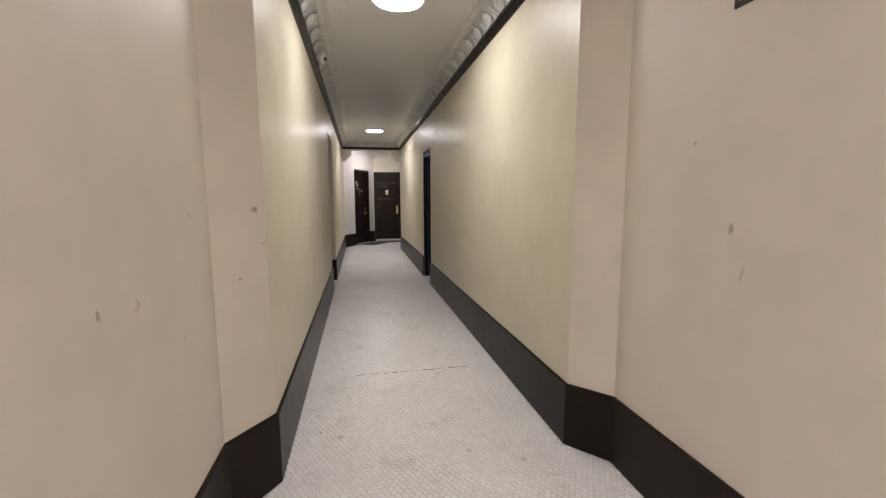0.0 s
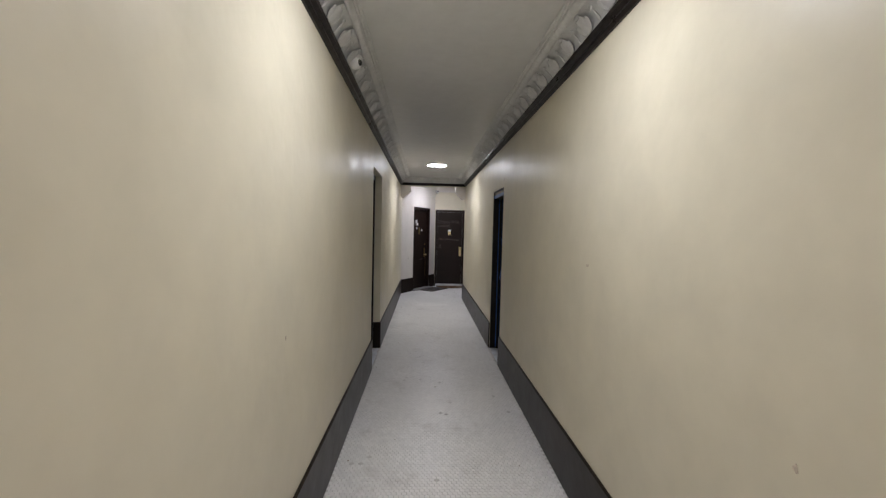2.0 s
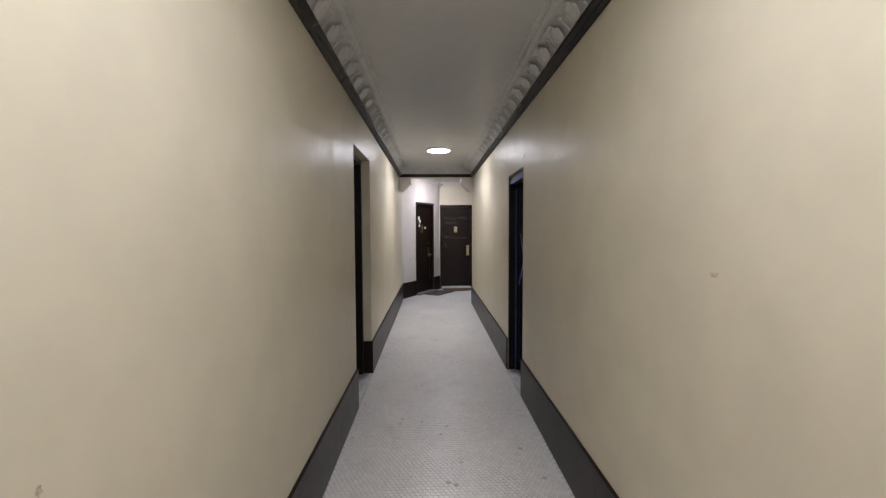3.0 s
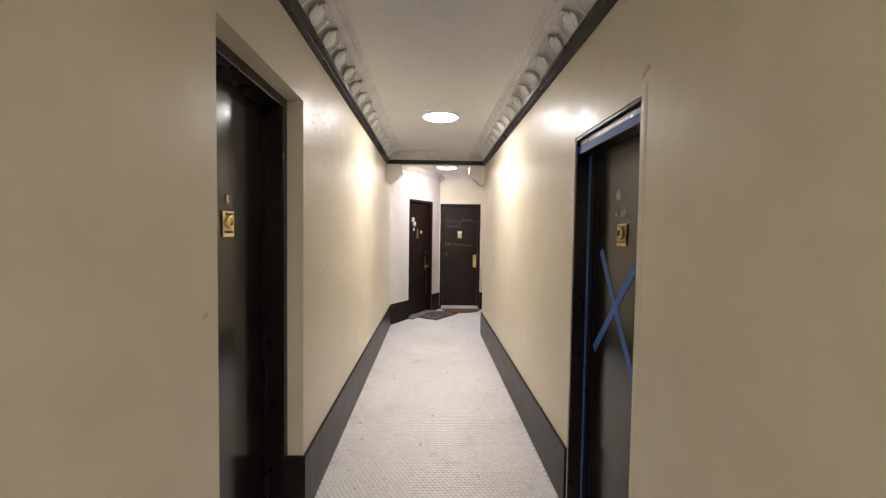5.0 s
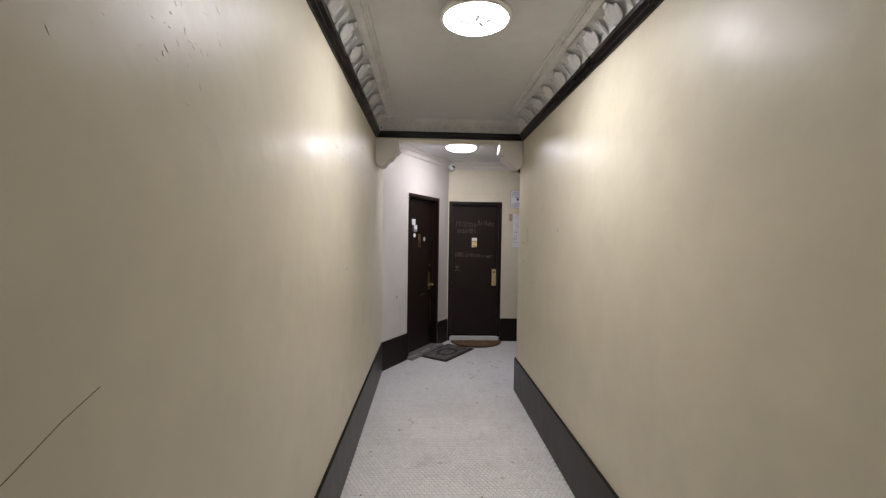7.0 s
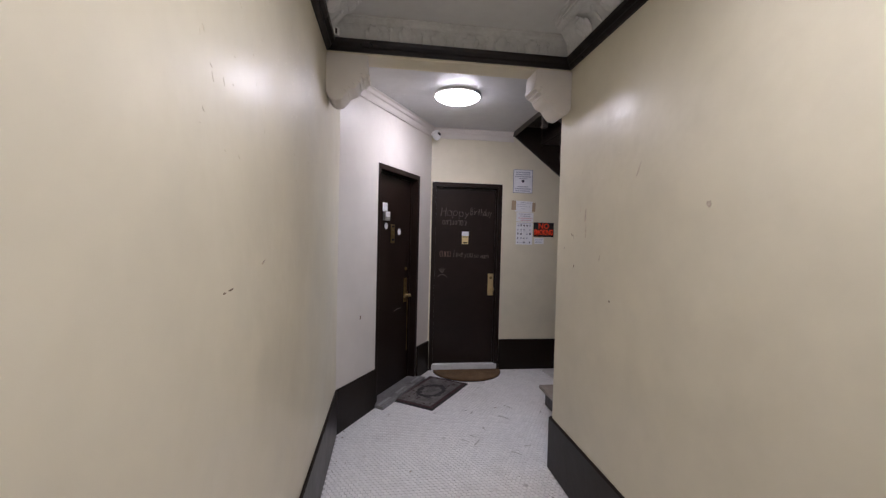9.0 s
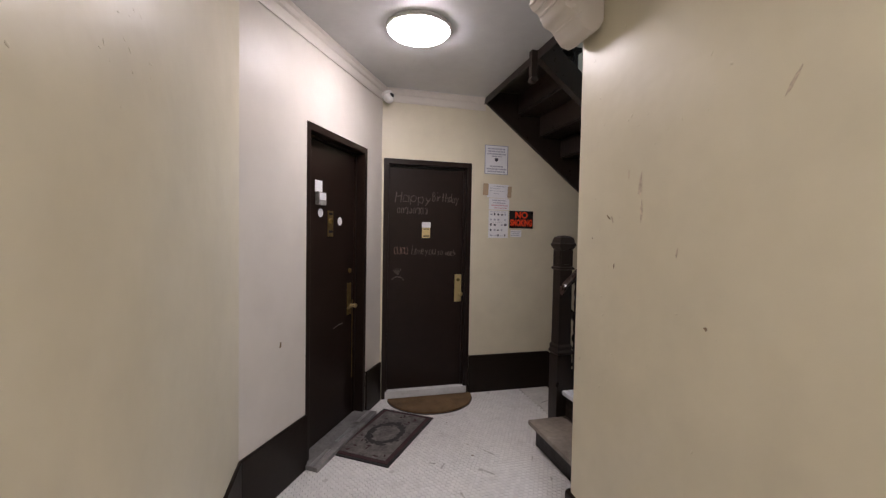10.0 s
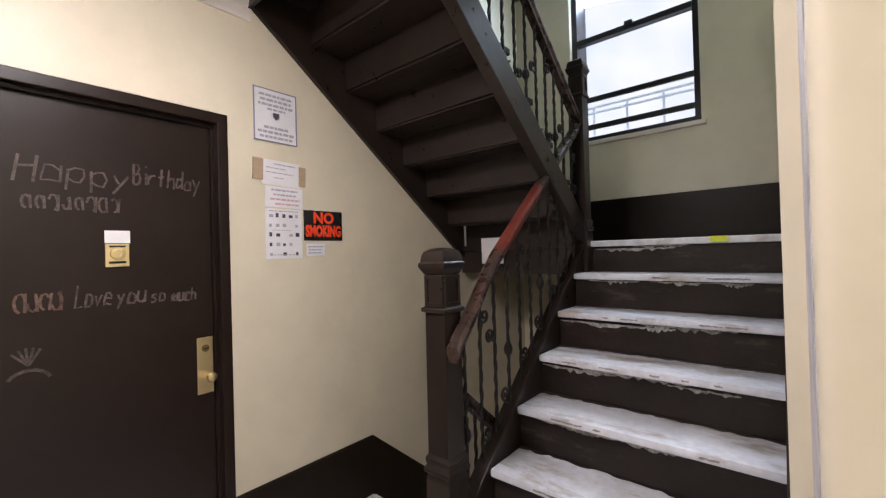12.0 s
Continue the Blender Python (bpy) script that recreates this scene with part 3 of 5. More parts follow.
hrm.color_ramp.elements[1].position, hrm.color_ramp.elements[1].color = 0.72, (0.93, 0.94, 1.0, 1)
hz.links.new(hgeo.outputs["Position"], hnz.inputs["Vector"])
hz.links.new(hnz.outputs["Fac"], hrm.inputs[0])
hz.links.new(hrm.outputs[0], hb.inputs["Emission Color"])
hb.inputs["Emission Strength"].default_value = 0.62
structure("backdrop", bm, HAZE, "pale bright daylight haze outside the window")

t = thing("fire_escape", "fire escape railing outside the stair window, daylight haze put into its pale colour", "fire escape", pose(WELL_X + 1.2, 11.7, 0))
# pale blue daylight haze is painted into the iron's own colour
HAZE_TINTED_IRON = material("iron_with_painted_haze", (0.74, 0.80, 0.88), 0.6, var=0.1, bump=0.0)
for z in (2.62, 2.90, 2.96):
    part("rail", boxed(-0.012, 0.012, -1.3, 1.3, z - 0.010, z + 0.010, bevel=0.003), HAZE_TINTED_IRON, t)
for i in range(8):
    part("upright", boxed(-0.008, 0.008, -1.22 + i * 0.35, -1.20 + i * 0.35, 2.0, 2.95), HAZE_TINTED_IRON, t)
part("platform", boxed(-0.90, 0.5, -1.3, 1.3, 1.96, 2.0), HAZE_TINTED_IRON, t)

# ---- newels, balusters and handrails ----
def newel(name, label, x, y, z0, z1, base_h):
    """A square iron-and-wood newel post with a moulded base, collar and domed cap."""
    t = thing(name, label, "newel post", pose(x, y, z0))
    h = z1 - z0
    part("plinth", lathe(bmesh.new(), [(0.054, 0), (0.054, base_h - 0.02), (0.050, base_h)], square=True), STAIRP, t)
    part("base_moulding", lathe(bmesh.new(), [(0.050, base_h), (0.060, base_h + 0.008), (0.060, base_h + 0.022), (0.052, base_h + 0.034), (0.055, base_h + 0.046), (0.055, base_h + 0.058), (0.047, base_h + 0.072)], square=True), STAIRP, t)
    part("shaft", lathe(bmesh.new(), [(0.047, base_h + 0.072), (0.045, h - 0.235)], square=True), STAIRP, t)
    part("collar", lathe(bmesh.new(), [(0.045, h - 0.235), (0.056, h - 0.230), (0.056, h - 0.218), (0.047, h - 0.212)], square=True), STAIRP, t)
    blk = part("block", lathe(bmesh.new(), [(0.044, h - 0.212), (0.044, h - 0.095)], square=True), STAIRP, t)
    for q in range(4):
        bm = prism(bmesh.new(), [(-0.042, h - 0.210), (0.042, h - 0.210), (0.042, h - 0.100), (0.029, h - 0.100), (0.029, h - 0.197), (-0.029, h - 0.197), (-0.029, h - 0.113), (0.029, h - 0.113), (0.029, h - 0.100), (-0.042, h - 0.100)][:6] + [(-0.029, h - 0.100), (-0.042, h - 0.100)], "y", 0.043, 0.050)
        box(bm, -0.029, 0.029, 0.043, 0.050, h - 0.113, h - 0.100)
        part("panel_moulding", moved(bm, pose(0, 0, 0, 0, 0, 90 * q)), STAIRP, blk)
    part("cap", lathe(bmesh.new(), [(0.046, h - 0.095), (0.055, h - 0.080), (0.061, h - 0.068), (0.061, h - 0.056), (0.055, h - 0.050), (0.053, h - 0.032), (0.046, h - 0.014), (0.026, h - 0.003), (0.008, h)], square=True), STAIRP, t, "domed square cap", True)
    return t


newel("newel_post", "dark brown square newel post with a domed cap", 1.245, 11.575, 0.0, 1.415, 0.60)
upper_newel = newel("newel_post", "dark brown square newel post standing on the half landing", 2.520, RAIL_Y, 1.16, 2.53, 0.34)
upper_newel.scale = (0.88, 0.88, 1)


def spiral(cx, cz, r, turns, flip, start=0.0):
    return [(cx + flip * (r * (1 - 0.75 * i / 22)) * math.cos(start + turns * 2 * math.pi * i / 22), 0, cz + (r * (1 - 0.75 * i / 22)) * math.sin(start + turns * 2 * math.pi * i / 22)) for i in range(23)]


def baluster_mesh(h, kind):
    """A twisted square iron bar with a curled leaf near its foot or its head."""
    bm = tube(bmesh.new(), [(0.0022 * math.sin(i * 1.3), 0, h * i / 40) for i in range(41)], 0.0082, 4, 0.42)
    if kind == 0:
        tube(bm, [(0.0, 0, 0.02), (-0.02, 0, 0.015)] + spiral(-0.034, 0.055, 0.030, 1.3, -1, -1.2), 0.0065, 5)
        lathe(bm, [(0.006, h * 0.30), (0.017, h * 0.325), (0.020, h * 0.35), (0.015, h * 0.38), (0.006, h * 0.40)], 8)
    elif kind == 1:
        tube(bm, [(0.0, 0, h - 0.16), (0.015, 0, h - 0.13)] + spiral(0.032, h - 0.10, 0.028, 1.25, 1, 3.6), 0.0065, 5)
        tube(bm, [(0.0, 0, 0.10), (0.02, 0, 0.085)] + spiral(0.036, 0.11, 0.026, 1.2, 1, 3.9), 0.0065, 5)
    else:
        tube(bm, [(0.0, 0, h * 0.55), (-0.018, 0, h * 0.57)] + spiral(-0.034, h * 0.60, 0.027, 1.3, -1, -1.0), 0.0065, 5)
        tube(bm, [(0.0, 0, 0.04), (0.03, 0, 0.03), (0.055, 0, 0.05)], 0.006, 5)
    me = bpy.data.meshes.new("baluster")
    bmesh.ops.recalc_face_normals(bm, faces=bm.faces)
    bm.to_mesh(me)
    bm.free()
    me.materials.append(IRON)
    return me


RAIL_PROFILE = [(-0.020, -0.026), (0.020, -0.026), (0.022, -0.010), (0.030, 0.002), (0.030, 0.016), (0.018, 0.028), (-0.018, 0.028), (-0.030, 0.016), (-0.030, 0.002), (-0.022, -0.010)]


def rail_piece(name, x0, z0, x1, z1, mat, parent, label):
    """A moulded handrail between two points on the line between the flights."""
    prof = RAIL_PROFILE
    bm = bmesh.new()
    a = [bm.verts.new((x0, RAIL_Y + u, z0 + v)) for u, v in prof]
    c = [bm.verts.new((x1, RAIL_Y + u, z1 + v)) for u, v in prof]
    for i in range(len(prof)):
        j = (i + 1) % len(prof)
        bm.faces.new((a[i], a[j], c[j], c[i]))
    bm.faces.new(a), bm.faces.new(c)
    return part(name, bm, mat, parent, label)


RAIL1 = thing("stair_railing", "twisted wrought-iron balusters under a worn dark handrail", "railing", pose(0, 0, 0))
def rail1_z(x):
    return 1.105 + (x - 1.25) * 0.825


rail_piece("handrail", 1.58, rail1_z(1.58), 1.96, rail1_z(1.96), RAILRED, RAIL1, "handrail worn to red")
rail_piece("handrail", 1.96, rail1_z(1.96), 2.475, rail1_z(2.475), RAILW, RAIL1, "dark varnished handrail")
# the foot of the rail passes the newel on the stair side and ends blunt
bm = bmesh.new()
rings = []
for x, dy, dz in ((1.58, 0.0, 0.0), (1.50, -0.010, 0.0), (1.40, -0.030, 0.0), (1.32, -0.048, 0.0), (1.25, -0.058, 0.0), (1.215, -0.061, -0.002), (1.200, -0.062, -0.007), (1.194, -0.062, -0.016)):
    c_ = Vector((x, RAIL_Y + dy, rail1_z(x) + dz))
    rings.append([bm.verts.new(c_ + Vector((0, u, v))) for u, v in RAIL_PROFILE])
for p, q in zip(rings, rings[1:]):
    for i in range(len(p)):
        bm.faces.new((p[i], p[(i + 1) % len(p)], q[(i + 1) % len(p)], q[i]))
bm.faces.new(rings[0]), bm.faces.new(rings[-1])
part("handrail_end", bm, RAILW, RAIL1, "blunt dark handrail end beside the newel")
H1 = rail1_z(1.8) - 0.02 - slope_z(1.8, 0.02)
KINDS1 = [baluster_mesh(H1, k) for k in range(3)]
for i in range(11):
    x = 1.335 + i * 0.105
    b = new("baluster", KINDS1[i % 3])
    b.parent, b.location = RAIL1, (x, RAIL_Y, slope_z(x, 0.02))

RAIL2 = thing("stair_railing", "twisted wrought-iron balusters with scrolls on the upper flight", "railing", pose(0, 0, 0))
def rail2_z(x):
    return 2.275 - (x - 2.33) * 0.80


rail_piece("handrail", 0.95, rail2_z(0.95), 2.475, rail2_z(2.475), RAILW, RAIL2, "dark varnished handrail")
def up_top(x):
    return up_z(x) + SIDE


H2 = rail2_z(1.9) - 0.02 - up_top(1.9) + 0.01
KINDS2 = [baluster_mesh(max(0.5, H2), k) for k in range(3)]
for i in range(13):
    x = 1.17 + i * 0.1015
    b = new("baluster", KINDS2[(i * 2 + 1) % 3])
    b.parent, b.location = RAIL2, (x, RAIL_Y, up_top(x) - 0.01 + (rail2_z(x) - 0.02 - up_top(x) + 0.01 - H2) * 0.5)
part("end_post", lathe(bmesh.new(), [(0.010, 2.40), (0.022, 2.41), (0.024, 2.425), (0.017, 2.44), (0.020, 2.46), (0.020, 3.75), (0.04, 3.77), (0.04, 3.80), (0.02, 3.83)], 4, pose(0.965, RAIL_Y - 0.02, 0), True), STAIRP, RAIL2, "dark newel with a drop end below the floor")

# railing of the cellar stairs, going down from the foot of the stairs
RAIL3 = thing("cellar_railing", "dark sloping handrail with iron balusters above the cellar stairs", "railing", pose(0, 0, 0))
def rail3_z(x):
    return 0.875 - (x - 1.33) * 0.85


CY = RAIL_Y + 0.065
part("handrail", prism(bmesh.new(), [(1.285, rail3_z(1.285) - 0.03), (1.285, rail3_z(1.285) + 0.03), (2.35, rail3_z(2.35) + 0.03), (2.35, rail3_z(2.35) - 0.03)], "y", CY - 0.025, CY + 0.025, 0.008), RAILW, RAIL3, "dark varnished handrail", True)
part("stringer", prism(bmesh.new(), [(1.60, -0.02), (1.60, 0.06), (2.45, 0.06 - 0.85 * 0.85), (2.45, -0.25 - 0.85 * 0.85)], "y", CY - 0.02, CY + 0.02, 0.004), STAIRP, RAIL3, "dark painted stringer")
for i in range(9):
    x = 1.375 + i * 0.105
    b = new("baluster", KINDS1[(i + 1) % 3])
    b.parent, b.location = RAIL3, (x, CY, max(0.0, rail3_z(x) - 0.02 - H1))
    b.scale = (1, 1, min(1.0, (rail3_z(x) - 0.02 - max(0.0, rail3_z(x) - 0.02 - H1)) / H1) if rail3_z(x) - 0.02 - H1 < 0 and x < 1.6 else 1.0)
    if x >= 1.6:
        b.location.z = rail3_z(x) - 0.02 - H1

# ---- corbels under the beam ----
for s in (-1, 1):
    t = thing("corbel", "cream-painted plaster corbel with carved leaf edge under the beam", "corbel", pose(0, 0, 0), "corbels")
    prof = [(0.0, 2.43), (0.205, 2.43), (0.208, 2.36), (0.215, 2.335), (0.200, 2.315), (0.175, 2.305), (0.165, 2.285), (0.150, 2.262), (0.118, 2.250), (0.100, 2.225), (0.078, 2.200), (0.045, 2.190), (0.018, 2.205), (0.0, 2.235)]
    part("block", prism(bmesh.new(), [(s * (W - u * 1.08), 2.43 - (2.43 - v) * 1.09) for u, v in prof], "y", 10.425, 10.599, 0.012), WHITEWALL, t, "", True)
    for i in range(6):
        bm = bmesh.new()
        f = i / 5
        ux, uz = 0.195 - 0.10 * f, 2.325 - 0.095 * f
        bmesh.ops.create_uvsphere(bm, u_segments=10, v_segments=6, radius=1, matrix=pose(s * (W - ux * 1.12), 10.432, uz) @ pose(0, 0, 0, 0, s * -40, 0) @ Matrix.Diagonal((0.020 - 0.006 * f, 0.010, 0.008, 1)))
        bmesh.ops.create_uvsphere(bm, u_segments=10, v_segments=6, radius=1, matrix=pose(s * (W - ux * 1.12 - 0.008), 10.512, uz - 0.003) @ pose(0, 0, 0, 0, s * -40, 0) @ Matrix.Diagonal((0.011, 0.085, 0.006, 1)))
        part("carved_leaf", bm, WHITEWALL, t, "glossy carved leaf edge", True)
    part("hook", tube(bmesh.new(), [(s * (W - 0.19), 10.45, 2.335), (s * (W - 0.19), 10.435, 2.335), (s * (W - 0.19), 10.428, 2.322)], 0.005, 6), IRON, t, "small rusty hook")

# ---- security cameras ----
def dome_camera(name, label, m, r):
    t = thing(name, label, "security camera", m)
    part("mount", lathe(bmesh.new(), [(r * 0.95, 0), (r, -0.006), (r, -0.018), (r * 0.9, -0.022)], 20), WHITEP, t, "", True)
    bm = bmesh.new()
    bmesh.ops.create_uvsphere(bm, u_segments=20, v_segments=12, radius=r * 0.92, matrix=pose(0, 0, -0.02 - r * 0.5))
    part("ball", bm, WHITEP, t, "white round housing", True)
    bm = bmesh.new()
    bmesh.ops.create_uvsphere(bm, u_segments=14, v_segments=8, radius=r * 0.5, matrix=pose(0, -r * 0.62, -0.02 - r * 0.5))
    part("lens", bm, BLACK, t, "black lens", True)
    return t


dome_camera("security_camera", "small white ball security camera in the corner under the cornice", pose(0.120, 12.415, 2.535, -30, 0, 45), 0.046)
dome_camera("security_camera", "small white security camera fixed on the corridor cornice", pose(-0.612, 4.20, 2.560, 0, 15, 70), 0.042)

t = thing("wall_sensor", "small white sensor box on the cornice corner", "sensor", pose(-0.655, 10.40, 2.515, 0, 0, 40))
part("housing", boxed(-0.022, 0.022, -0.018, 0.018, -0.012, 0.03, bevel=0.004), WHITEP, t)
part("slot", boxed(-0.006, 0.006, -0.0195, -0.0175, -0.006, 0.022), BLACK, t, "dark slot")

# ---- writing ----
def text_bm(s, size, thick=0.0008, bold=0.0, shear=0.0):
    c = bpy.data.curves.new("letters", "FONT")
    c.body, c.size, c.extrude, c.align_x, c.align_y, c.offset, c.shear = s, size, thick, "CENTER", "CENTER", bold, shear
    c.resolution_u = 3
    o = bpy.data.objects.new("letters", c)
    scene.collection.objects.link(o)
    bpy.context.view_layer.update()
    me = bpy.data.meshes.new_from_object(o.evaluated_get(bpy.context.evaluated_depsgraph_get()))
    bpy.data.objects.remove(o)
    bm = bmesh.new()
    bm.from_mesh(me)
    bpy.data.meshes.remove(me)
    return bm


ON_END = pose(0, 0, 0, 90, 0, 0)      # letters that face -y


def no_smoking(m, w, h):
    t = thing("no_smoking_sign", "black plastic sign with fluorescent red capital letters", "sign", m)
    part("board", boxed(-w / 2, w / 2, -0.003, 0, -h / 2, h / 2, bevel=0.001), BLACK, t)
    part("lettering", moved(text_bm("NO", h * 0.50, bold=0.003), pose(0, -0.004, h * 0.24) @ ON_END), RED, t, "red word NO")
    bm = text_bm("SMOKING", h * 0.46, bold=0.0035)
    wd = max(v.co.x for v in bm.verts) - min(v.co.x for v in bm.verts)
    part("lettering", moved(bm, pose(0, -0.004, -h * 0.20) @ ON_END @ Matrix.Diagonal((w * 0.92 / wd, 1.1, 1, 1))), RED, t, "red word SMOKING")
    return t


no_smoking(pose(1.3705, END, 1.5575), 0.235, 0.159)
no_smoking(pose(0.85, 1.18, 1.922, 0, 0, -90), 0.24, 0.16)


def notice(name, label, x0, x1, z0, z1, seed, paint=PAPER, tilt=0.0):
    t = thing(name, label, "notice", pose((x0 + x1) / 2, END, (z0 + z1) / 2, 0, tilt, 0))
    w, h = x1 - x0, z1 - z0
    part("sheet", boxed(-w / 2, w / 2, -0.003 - 0.0004 * seed, -0.0005, -h / 2, h / 2, bevel=0.0006), paint, t)
    return t, w, h


def bars(t, w, h, rows, mat, name="print"):
    """Rows of (height in the sheet 0..1, left, right, thickness) as lines of unreadable print."""
    for z, a, c, k in rows:
        r = random.Random(int(z * 1000) + int(a * 77))
        bm, x = bmesh.new(), a
        while x < c:
            e = min(c, x + r.uniform(0.05, 0.16))
            box(bm, w * (x - 0.5), w * (e - 0.5), -0.0078, -0.0066, h * (z - 0.5) - k / 2, h * (z - 0.5) + k / 2)
            x = e + 0.025
        part(name, bm, mat, t)


t, w, h = notice("wall_notice", "white printed notice with a blue border and dark emblem", 1.005, 1.224, 1.956, 2.211, 1)
bm = bmesh.new()
for a, c, d, e in ((-0.5, 0.5, 0.485, 0.5), (-0.5, 0.5, -0.5, -0.485), (-0.5, -0.482, -0.485, 0.485), (0.482, 0.5, -0.485, 0.485)):
    box(bm, w * a, w * c, -0.0085, -0.0015, h * d, h * e)
part("border", bm, BLUEFRAME, t, "thin blue-grey border")
bars(t, w, h, [(0.88, 0.12, 0.90, 0.012), (0.79, 0.14, 0.86, 0.012), (0.70, 0.10, 0.90, 0.012), (0.62, 0.30, 0.72, 0.010), (0.27, 0.22, 0.78, 0.012), (0.18, 0.08, 0.92, 0.012), (0.09, 0.12, 0.88, 0.012)], GREYINK)
part("emblem", prism(bmesh.new(), [(-0.016, 0.016), (0.016, 0.016), (0.014, -0.006), (0, -0.018), (-0.014, -0.006)], "y", -0.0078, -0.0066), INK, t, "dark shield emblem")
t, w, h = notice("wall_notice", "handwritten white sheet held with tan tape", 1.037, 1.236, 1.746, 1.868, 2, tilt=2)
bars(t, w, h, [(0.85, 0.3, 0.85, 0.005), (0.68, 0.1, 0.6, 0.004), (0.5, 0.1, 0.8, 0.004), (0.3, 0.3, 0.55, 0.004)], GREYINK)
part("tape", boxed(-w / 2 - 0.042, -w / 2 + 0.006, -0.0085, -0.0005, -h * 0.35, h * 0.48), TAN, t, "tan packing tape")
part("tape", boxed(w / 2 - 0.006, w / 2 + 0.03, -0.0085, -0.0005, -h * 0.40, h * 0.40), TAN, t, "tan packing tape")
t, w, h = notice("wall_notice", "narrow white sheet with lines of pink and grey print", 1.052, 1.248, 1.640, 1.742, 3, tilt=1)
bars(t, w, h, [(0.82, 0.15, 0.85, 0.008), (0.60, 0.2, 0.8, 0.008)], GREYINK)
bars(t, w, h, [(0.38, 0.12, 0.92, 0.009), (0.16, 0.25, 0.9, 0.008)], PINKINK)
t, w, h = notice("wall_notice", "white recycling chart with rows of small pictures", 1.052, 1.241, 1.388, 1.634, 4)
r = random.Random(8)
for row in range(5):
    z = 0.86 - row * 0.19
    for col in range(5):
        if r.random() < 0.75:
            a = 0.08 + col * 0.18
            k = r.uniform(0.06, 0.11)
            part("pictogram", boxed(w * (a - 0.5), w * (a + k - 0.5), -0.0078, -0.0066, h * (z - 0.5) - 0.009, h * (z - 0.5) + r.uniform(0.004, 0.012), bevel=0.0005), INK if r.random() < 0.6 else GREYINK, t)
bars(t, w, h, [(0.95, 0.08, 0.9, 0.004), (0.57, 0.15, 0.7, 0.003), (0.08, 0.1, 0.8, 0.004)], GREYINK)
t, w, h = notice("wall_notice", "small faded paper slip taped below the sign", 1.267, 1.374, 1.398, 1.462, 5)
bars(t, w, h, [(0.75, 0.05, 0.9, 0.006), (0.5, 0.1, 0.8, 0.006), (0.25, 0.05, 0.75, 0.006)], GREYINK)

# ---- fittings on the end door; x and z in the place, y just before the leaf ----
YL = 0.0505          # leaf's face behind the wall's face
def on_leaf(x, z):
    return pose(x - 0.115, YL, z)


def viewer_plate(parent, m, w, h, mat, knocker=True):
    v = part("viewer_plate", moved(boxed(-w / 2, w / 2, -0.006, 0.0, -h / 2, h / 2, bevel=0.002), m), mat, parent, "brass door viewer plate")
    part("viewer_ring", moved(lathe(bmesh.new(), [(w * 0.30, 0), (w * 0.34, 0.004), (w * 0.30, 0.011), (w * 0.18, 0.012), (w * 0.16, 0.004)], 20, pose(0, -0.005, h * 0.08, 90, 0, 0)), m), mat, v, "", True)
    part("viewer_slot", moved(box(box(bmesh.new(), -w * 0.36, w * 0.36, -0.0075, -0.005, -h * 0.36, -h * 0.26), -w * 0.34, w * 0.34, -0.0075, -0.005, h * 0.34, h * 0.42), m), BLACK, v)
    return v


viewer_plate(END_DOOR, on_leaf(0.494, 1.421), 0.073, 0.088, BRASS)
part("name_card", moved(boxed(-0.039, 0.039, -0.003, 0, -0.024, 0.024), on_leaf(0.4955, 1.491)), PAPER, END_DOOR, "blank white card")
lock = part("lock_plate", moved(boxed(-0.032, 0.032, -0.007, 0, -0.122, 0.122, bevel=0.003), on_leaf(0.792, 0.935)), BRASS, END_DOOR, "brass lock plate")
part("knob", moved(lathe(bmesh.new(), [(0.012, 0), (0.012, 0.022), (0.020, 0.024), (0.022, 0.030), (0.017, 0.038), (0.004, 0.041)], 20, pose(0, -0.006, 0, 90, 0, 0)), on_leaf(0.806, 0.885)), BRASS, lock, "round brass knob", True)
part("cylinder", moved(lathe(bmesh.new(), [(0.015, 0), (0.015, 0.006), (0.011, 0.009)], 18, pose(0, -0.007, 0, 90, 0, 0)), on_leaf(0.792, 1.010)), OLDBRASS, lock, "", True)
part("keyhole", moved(boxed(-0.010, 0.010, -0.0165, -0.0155, -0.002, 0.002), on_leaf(0.792, 1.010)), BLACK, lock)


# strokes of each handwritten letter on a ten by ten grid, two digits a point
STROKES = {
    "H": "1219 6269 1666", "a": "65462613123262 6662", "p": "1610 15365664523213", "y": "1633 6610", "B": "1219 1949584615 155664523212",
    "i": "3236 3839", "r": "1216 143666", "t": "3932 1656", "h": "1912 1536566462", "d": "6962 65462613123264", "L": "191262",
    "o": "462613123252636546", "v": "163266", "e": "146465462613123262", "u": "1613225263 6662", "s": "664626154453422212", "m": "1216 142642 446672", "c": "65462613123262",
}


def chalk(word, x, z, high, step, mat=CHALK, fall=0.0):
    """A handwritten word with its foot at z; high is the height of a capital."""
    r = random.Random(word)
    for ch in word:
        if ch != " ":
            k, lean, dz = high / 7 * r.uniform(0.9, 1.1), r.uniform(0.0, 0.25), r.uniform(-0.06, 0.06) * high
            bm = bmesh.new()
            for st in STROKES[ch].split():
                pts = []
                for i in range(0, len(st), 2):
                    u, v = int(st[i]) + r.uniform(-0.3, 0.3), int(st[i + 1]) - 2 + r.uniform(-0.3, 0.3)
                    pts.append((x - 0.115 + (u * 0.82 + v * lean) * k * step / (high * 0.82), YL - 0.0008, z + dz + v * k))
                tube(bm, pts, 0.0042 * r.uniform(0.8, 1.2), 5, 0, 0.14)
            part("chalk_letter", bm, mat, END_DOOR)
        x += step * (0.55 if ch in "i " else 1.0)
        z -= fall


